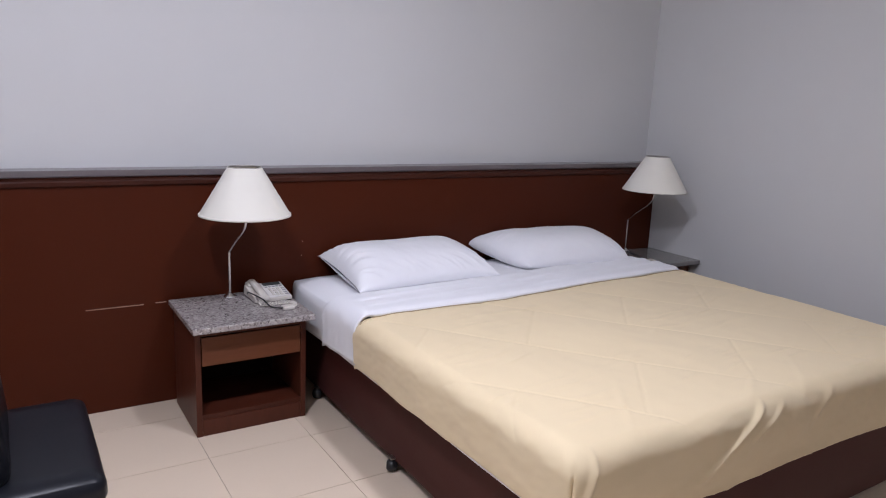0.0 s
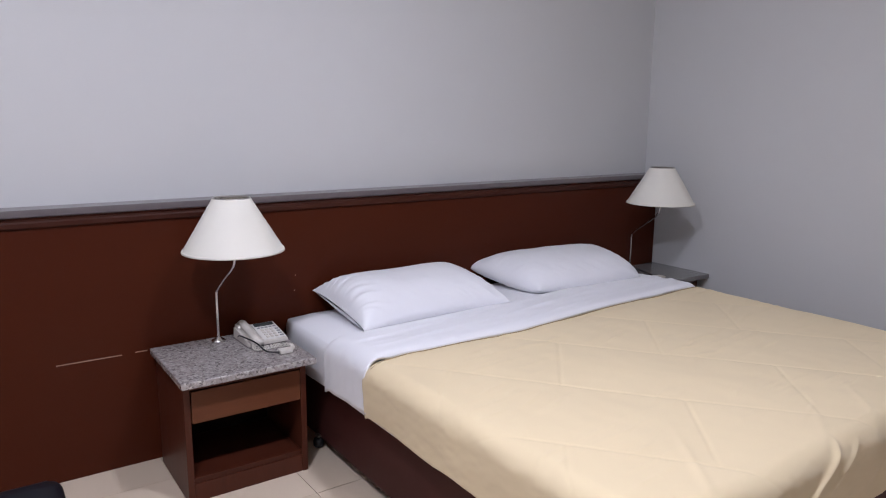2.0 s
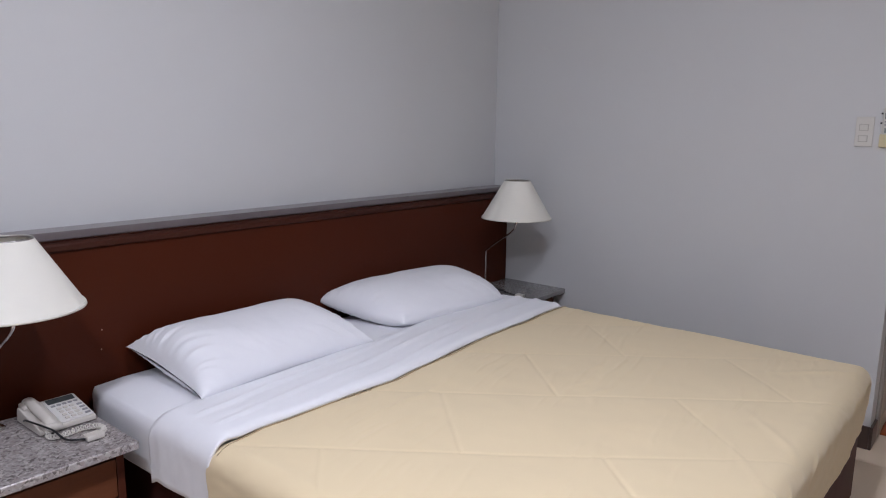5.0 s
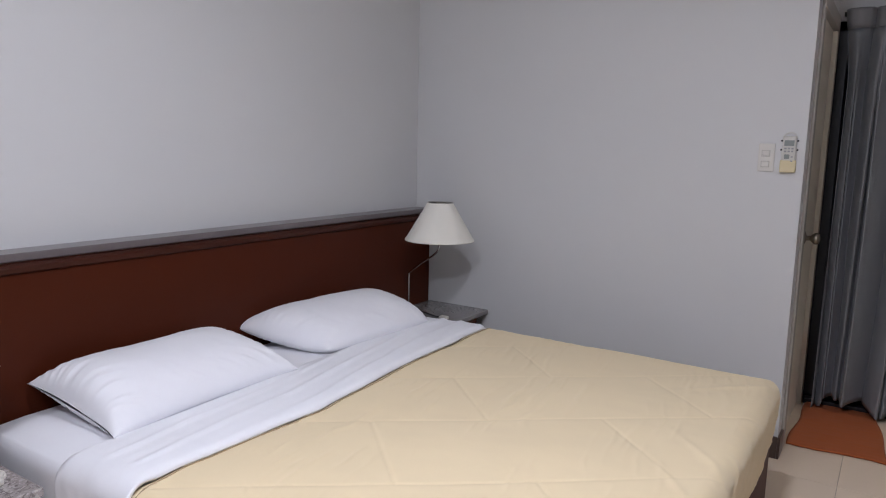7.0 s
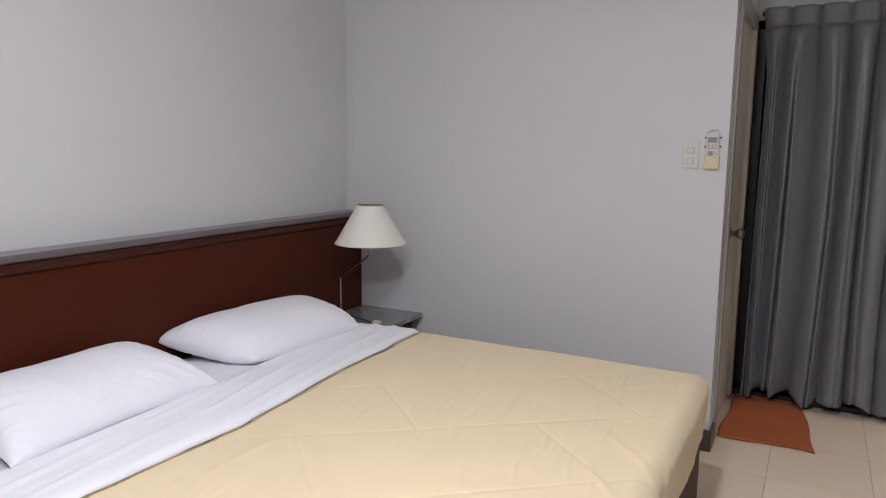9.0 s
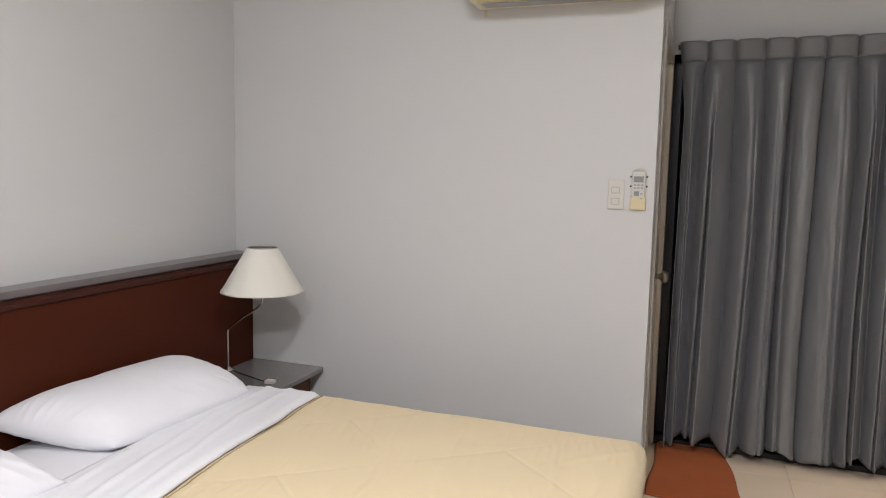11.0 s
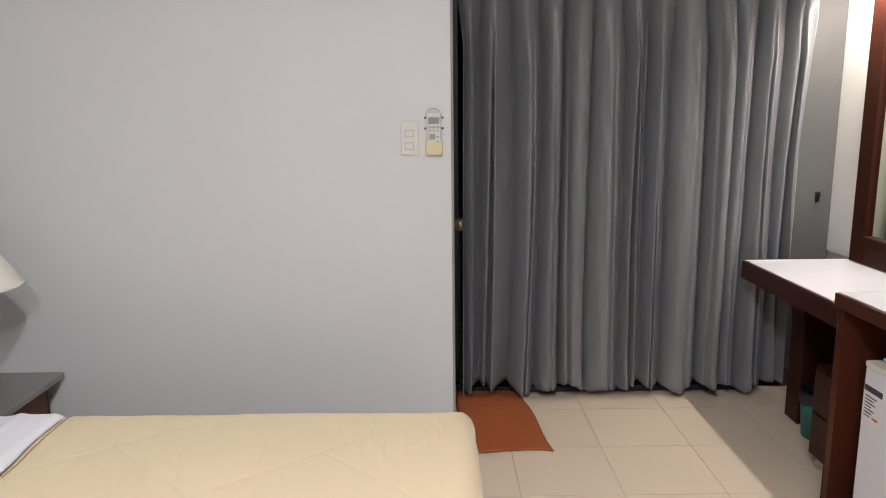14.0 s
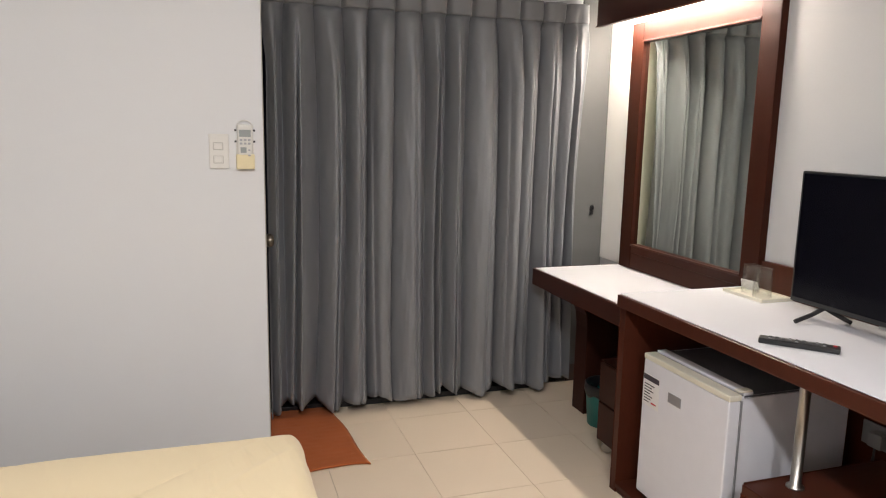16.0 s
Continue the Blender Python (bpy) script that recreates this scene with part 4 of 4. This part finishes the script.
part("reflector", box(-0.333, 0.726, 0.002, 0.174, 2.012, 2.020, 0.001), M_PAPER, pel, "white reflector board above the tube")

# ---- vanity table (lower) ----
van = tagged(thing("vanity_table", 0, 0, 0), "dark wooden dressing table with a white laminate top", "dressing table")
part("top", box(-0.244, 0.690, -3.288, YD + 0.001, 0.695, 0.717, 0.002), M_LAMINATE, van, "white laminate top")
part("front_apron", box(-0.244, 0.7022, -3.2875, -3.272, 0.632, 0.7155, 0.003), M_WOODX, van)
part("end_apron", box(0.6905, 0.702, -3.290, YD + 0.002, 0.632, 0.7155, 0.003), M_WOODX, van)
part("drawer_box", box(-0.20, 0.55, -3.289, -3.70, 0.622, 0.694), M_WOOD, van)
leg = [(-3.46, 0.0), (-3.46, 0.45), (-3.452, 0.52), (-3.43, 0.565), (-3.39, 0.595), (-3.33, 0.6215), (-3.78, 0.6215), (-3.78, 0.0)]
part("leg_panel", prism([(a, b) for a, b in leg], "x", 0.44, 0.555, 0.003), M_SHADEWOOD, van, "dark bracketed leg panel")
bm = lathe([(0.001, -0.004), (0.006, -0.004), (0.007, 0.001), (0.004, 0.003), (0.001, 0.004)], 16)
bmesh.ops.transform(bm, matrix=pose(-0.205, -3.270, 0.650, 90, 0, 0), verts=bm.verts)
part("lock", bm, M_CHROME, van, "small chrome lock", True)

# ---- desk (higher) ----
DE = -2.10
desk = tagged(thing("desk", 0, 0, 0), "long reddish wooden desk with a white laminate top", "desk")
part("top", box(DE, -0.252, -3.195, YD + 0.001, 0.772, 0.8015, 0.002), M_LAMINATE, desk, "white laminate top")
part("front_edge", box(DE, -0.248, -3.1945, -3.178, 0.752, 0.8005, 0.004), M_DESK, desk, "reddish wooden edge strip")
part("end_edge", box(-0.2515, -0.246, -3.196, YD + 0.002, 0.756, 0.8005, 0.001), M_DESK, desk)
part("side_panel", box(-0.290, -0.252, -3.196, YD + 0.002, 0.0, 0.7715, 0.003), M_DESK, desk)
part("side_panel", box(DE, DE + 0.035, -3.196, YD + 0.002, 0.0, 0.7715, 0.003), M_DESK, desk)
part("bottom_board", box(-0.885, -0.2905, -3.190, -3.74, 0.022, 0.042, 0.002), M_DESK, desk)
part("plinth", box(-0.885, -0.2905, -3.200, -3.215, 0.0, 0.0215), M_DESK, desk)
part("back_panel", box(DE + 0.036, -0.2905, YD + 0.003, YD + 0.016, 0.02, 0.7715), M_WOOD, desk)
part("backsplash", box(DE, -0.340, YD + 0.001, YD + 0.022, 0.802, 0.925, 0.003), M_DESK, desk, "reddish wooden backsplash board")
low = part("low_shelf", box(DE + 0.036, -0.968, -3.196, -3.74, 0.352, 0.382, 0.004), M_DESK, desk, "reddish wooden low shelf")
part("low_front", box(DE + 0.036, -0.968, -3.1955, -3.186, 0.29, 0.381, 0.003), M_DESK, desk)
part("low_side", box(-0.988, -0.969, -3.185, -3.74, 0.0, 0.3515, 0.002), M_WOOD, desk)
post = part("post", lathe([(0.026, 0.3822), (0.026, 0.388), (0.016, 0.392), (0.016, 0.760), (0.026, 0.764), (0.026, 0.7715)], 28, (-1.030, -3.325, 0)), M_STEEL, desk, "round satin steel post", True)

# ---- drawer pedestal and bin below the vanity ----
ped = tagged(thing("drawer_pedestal", 0, 0, 0), "small dark wooden pedestal on castors below the table", "cabinet")
part("body", box(-0.215, 0.050, -3.315, -3.70, 0.062, 0.430, 0.004), M_SHADEWOOD, ped)
for zz in (0.070, 0.250):
    part("drawer", box(-0.205, 0.040, -3.3155, -3.300, zz, zz + 0.172, 0.003), M_SHADEWOOD, ped)
for cx in (-0.19, 0.025):
    for cy in (-3.345, -3.67):
        bm = lathe([(0.004, -0.010), (0.022, -0.010), (0.025, -0.004), (0.025, 0.004), (0.022, 0.010), (0.004, 0.010)], 20)
        bmesh.ops.transform(bm, matrix=pose(cx, cy, 0.025, 90, 0, 50), verts=bm.verts)
        box(cx - 0.010, cx + 0.010, cy - 0.012, cy + 0.012, 0.048, 0.0615, 0.002, bm=bm)
        part("castor", bm, M_STEEL, ped, "small castor")
bn = tagged(thing("waste_bin", 0.315, -3.507, 0), "teal plastic waste bin with a black liner", "waste bin")
part("bucket", open_lathe([(0.082, 0.0), (0.098, 0.195), (0.101, 0.200), (0.094, 0.200), (0.079, 0.004), (0.02, 0.004), (0.02, 0.0)], 36), M_TEAL, bn, "", True)
bm = open_lathe([(0.104, 0.165), (0.103, 0.206), (0.098, 0.212), (0.093, 0.206), (0.090, 0.150), (0.095, 0.150)], 48)
for v in bm.verts:
    v.co.z += 0.008 * math.sin(7 * math.atan2(v.co.y, v.co.x)) * (v.co.z < 0.18)
part("liner", bm, M_BLACK, bn, "black liner bag folded over the rim", True)

# ---- mini fridge ----
fr = tagged(thing("mini_fridge", -0.617, -3.222, 0.042), "white mini fridge with a paper label below the desk", "refrigerator")
part("cabinet", box(-0.228, 0.228, -0.052, -0.49, 0.010, 0.556, 0.006), M_FRIDGE, fr)
part("top_panel", box(-0.232, 0.232, -0.055, -0.485, 0.5562, 0.561, 0.002), M_FRIDGETOP, fr, "dark top panel")
fd = part("fridge_door", box(-0.229, 0.229, -0.046, 0.0, 0.018, 0.545, 0.007, 3), M_FRIDGE, fr, "white enamel door")
part("door_cap", box(-0.230, 0.230, -0.047, 0.002, 0.5452, 0.566, 0.005, 2), M_FRIDGETRIM, fd, "yellowed handle strip")
part("top_strip", box(-0.228, 0.228, -0.092, -0.0525, 0.5612, 0.572, 0.004, 2), M_FRIDGE, fr, "white front strip of the top")
part("seal", box(-0.230, 0.230, -0.0515, -0.0465, 0.020, 0.545), M_GREYTAG, fr)
part("hinge_cap", box(-0.232, -0.204, -0.085, -0.035, 0.5725, 0.579, 0.003, 2), M_FRIDGETRIM, fr)
for a in (-0.19, 0.19):
    for b in (-0.09, -0.44):
        part("foot", lathe([(0.016, 0.0), (0.018, 0.004), (0.012, 0.0095)], 16, (a, b, 0)), M_BLACK, fr)
lab = part("paper_label", box(0.126, 0.224, 0.0004, 0.0016, 0.372, 0.492), M_PAPER, fd, "white energy label")
part("label_header", box(0.128, 0.222, 0.0016, 0.0022, 0.470, 0.490), M_INK, lab, "dark header bar")
for i in range(7):
    w = (0.06, 0.045, 0.055, 0.035, 0.05, 0.04, 0.03)[i]
    part("label_line", box(0.214 - w, 0.214, 0.0016, 0.0021, 0.452 - i * 0.011, 0.456 - i * 0.011), M_INK, lab)
part("label_mark", box(0.140, 0.170, 0.0016, 0.0021, 0.386, 0.392), M_RED, lab)
part("badge", box(0.002, 0.072, 0.0002, 0.0030, 0.432, 0.468, 0.001), M_GREYTAG, fd, "grey metal badge")

# ---- television ----
tv = tagged(thing("television", -1.018, -3.615, 0.8015), "black flat television, switched off, on two splayed feet", "television")
part("bezel", box(-0.368, 0.368, -0.030, 0.0, 0.048, 0.498, 0.005, 2), M_BLACK, tv)
part("screen", box(-0.358, 0.358, -0.004, 0.0012, 0.064, 0.489, 0.0005), M_SCREEN, tv, "dark glossy screen")
part("back_cover", box(-0.27, 0.27, -0.062, -0.0302, 0.07, 0.38, 0.012, 2), M_BLACK, tv)
for s in (-1, 1):
    ft = part("foot", tube([(s * 0.232, -0.015, 0.050), (s * 0.240, 0.030, 0.028), (s * 0.250, 0.088, 0.006)], 0.0075, 10), M_BLACK, tv)
    part("foot", tube([(s * 0.232, -0.015, 0.050), (s * 0.212, -0.050, 0.028), (s * 0.190, -0.088, 0.006)], 0.0075, 10), M_BLACK, tv)
part("sensor", box(-0.02, 0.02, -0.012, -0.001, 0.040, 0.0478, 0.002), M_GREYTAG, tv)

# ---- small things on the desk ----
rc = tagged(thing("remote_control", -0.983, -3.330, 0.8015, 222), "black television remote with a red button on the desk", "remote control")
part("body", box(-0.108, 0.108, -0.021, 0.021, 0.0, 0.017, 0.006, 3), M_BLACK, rc)
part("power_button", lathe([(0.0055, 0.0165), (0.0055, 0.0195), (0.003, 0.020)], 16, (0.094, 0.0, 0)), M_RED, rc, "red power button")
for i in range(9):
    for j in range(3):
        part("button", box(-0.082 + i * 0.018, -0.073 + i * 0.018, -0.014 + j * 0.011, -0.007 + j * 0.011, 0.0165, 0.019, 0.001), M_BUTTON if (i + j) % 4 else M_GREYTAG, rc)

tray = tagged(thing("tray", -0.408, -3.698, 0.8015, 0), "small ivory plastic tray on the desk", "tray")
bm = box(-0.105, 0.105, -0.075, 0.075, 0.0, 0.006, 0.002)
for b in ((-0.105, 0.105, 0.069, 0.075), (-0.105, 0.105, -0.075, -0.069), (-0.105, -0.099, -0.069, 0.069), (0.099, 0.105, -0.069, 0.069)):
    box(*b, 0.004, 0.013, 0.002, bm=bm)
part("dish", bm, M_TRAY, tray)


def tumbler(x, y):
    ob = tagged(thing("drinking_glass", x, y, 0.8078), "clear drinking glass standing upside down on the tray", "glass", group="drinking glasses on the tray")
    part("bowl", open_lathe([(0.0005, 0.098), (0.0285, 0.098), (0.0330, 0.002), (0.0342, 0.0), (0.0354, 0.002), (0.0312, 0.108), (0.0295, 0.1105), (0.0005, 0.1105)], 36), M_GLASS, ob, "", True)


tumbler(-0.362, -3.705)
tumbler(-0.438, -3.692)
card = tagged(link("paper_card", box(-0.04, 0.04, -0.0015, 0.0015, 0.0, 0.045), M_PAPER, m=pose(-0.33, -3.735, 0.8020, -14, 0, 8)), "small white paper card leaning at the mirror", "card")

# socket and plug in the desk's recess
sock = tagged(thing("wall_socket", -0.925, YD + 0.0165, 0.44), "grey wall socket with a plugged adaptor", "socket")
part("plate", box(-0.06, 0.06, 0.0, 0.008, -0.04, 0.04, 0.003), M_GREYTAG, sock)
part("adaptor", box(-0.045, 0.005, 0.0085, 0.05, -0.025, 0.025, 0.005), M_GREYTAG, sock)
part("flex", tube(smooth_path([(-0.02, 0.04, -0.02), (-0.02, 0.06, -0.10), (0.05, 0.07, -0.17), (0.12, 0.06, -0.20)], 6), 0.004, 8), M_BLACK, sock, "", True)

# ---- chair ----
ch = tagged(thing("chair", -3.30, -1.09, 0), "black leatherette chair with padded seat and back", "chair")


part("seat", soft_block(-0.46, 0.0, -0.265, 0.265, 0.345, 0.432, 0.035, wobble=0.002), M_LEATHER, ch, "padded black seat", True)
bm = soft_block(-0.05, 0.05, -0.215, 0.215, 0.0, 0.40, 0.045, wobble=0.002)
bmesh.ops.transform(bm, matrix=pose(-0.235, 0.0, 0.41, 0, -6, 0), verts=bm.verts)
part("backrest", bm, M_LEATHER, ch, "padded black backrest", True)
for a in (-0.42, -0.04):
    for b in (-0.22, 0.22):
        part("leg", tube([(a, b, 0.0), (a, b, 0.35)], 0.013, 14), M_CHROME, ch, "chrome tube leg", True)

# ---- ceiling lights ----
for px, py, r in CEILING_LIGHTS:
    cp = tagged(thing("ceiling_light", px, py, CEIL), "shallow round opal glass ceiling light, lit", "ceiling light", group="ceiling lights")
    part("rim", open_lathe([(r + 0.013, -0.0005), (r + 0.017, -0.010), (r + 0.007, -0.014), (r + 0.001, -0.010), (r + 0.001, -0.0005)], 40), M_PAPER, cp, "white metal rim", True)
    dome = [(r * math.cos(a), -0.010 - 0.032 * math.sin(a)) for a in [math.pi / 2 * k / 8 for k in range(9)]]
    part("dome", lathe([(max(q, 0.0008), z) for q, z in dome], 32), M_GLOBE, cp, "glowing opal glass dome", True)

# ---- floor tiles ----
TPX, TPY, GAP = 0.392, 0.388, 0.0022
tile_me = {}


def tile_mesh(w, d):
    key = (round(w, 4), round(d, 4))
    if key not in tile_me:
        bm = box(0, w, 0, d, -0.004, 0.0)
        me = bpy.data.meshes.new("tile")
        bm.to_mesh(me)
        bm.free()
        me.materials.append(M_TILE)
        tile_me[key] = me
    return tile_me[key]


i0, i1 = math.floor((XB + 2.5) / TPX), math.ceil((XW + 2.5) / TPX)
j0, j1 = math.floor((YD + 0.578) / TPY), math.ceil((YN + 0.578) / TPY)
for i in range(i0, i1):
    for j in range(j0, j1):
        x0, x1 = max(XB, -2.5 + i * TPX), min(XW + 0.02, -2.5 + (i + 1) * TPX)
        y0, y1 = max(YD, -0.578 + j * TPY), min(YN, -0.578 + (j + 1) * TPY)
        if x1 - x0 < 0.02 or y1 - y0 < 0.02:
            continue
        t = new("tile", tile_mesh(x1 - x0 - GAP, y1 - y0 - GAP))
        t.parent = floor
        t.matrix_basis = pose(x0 + GAP / 2, y0 + GAP / 2, random.uniform(-0.0004, 0.0))
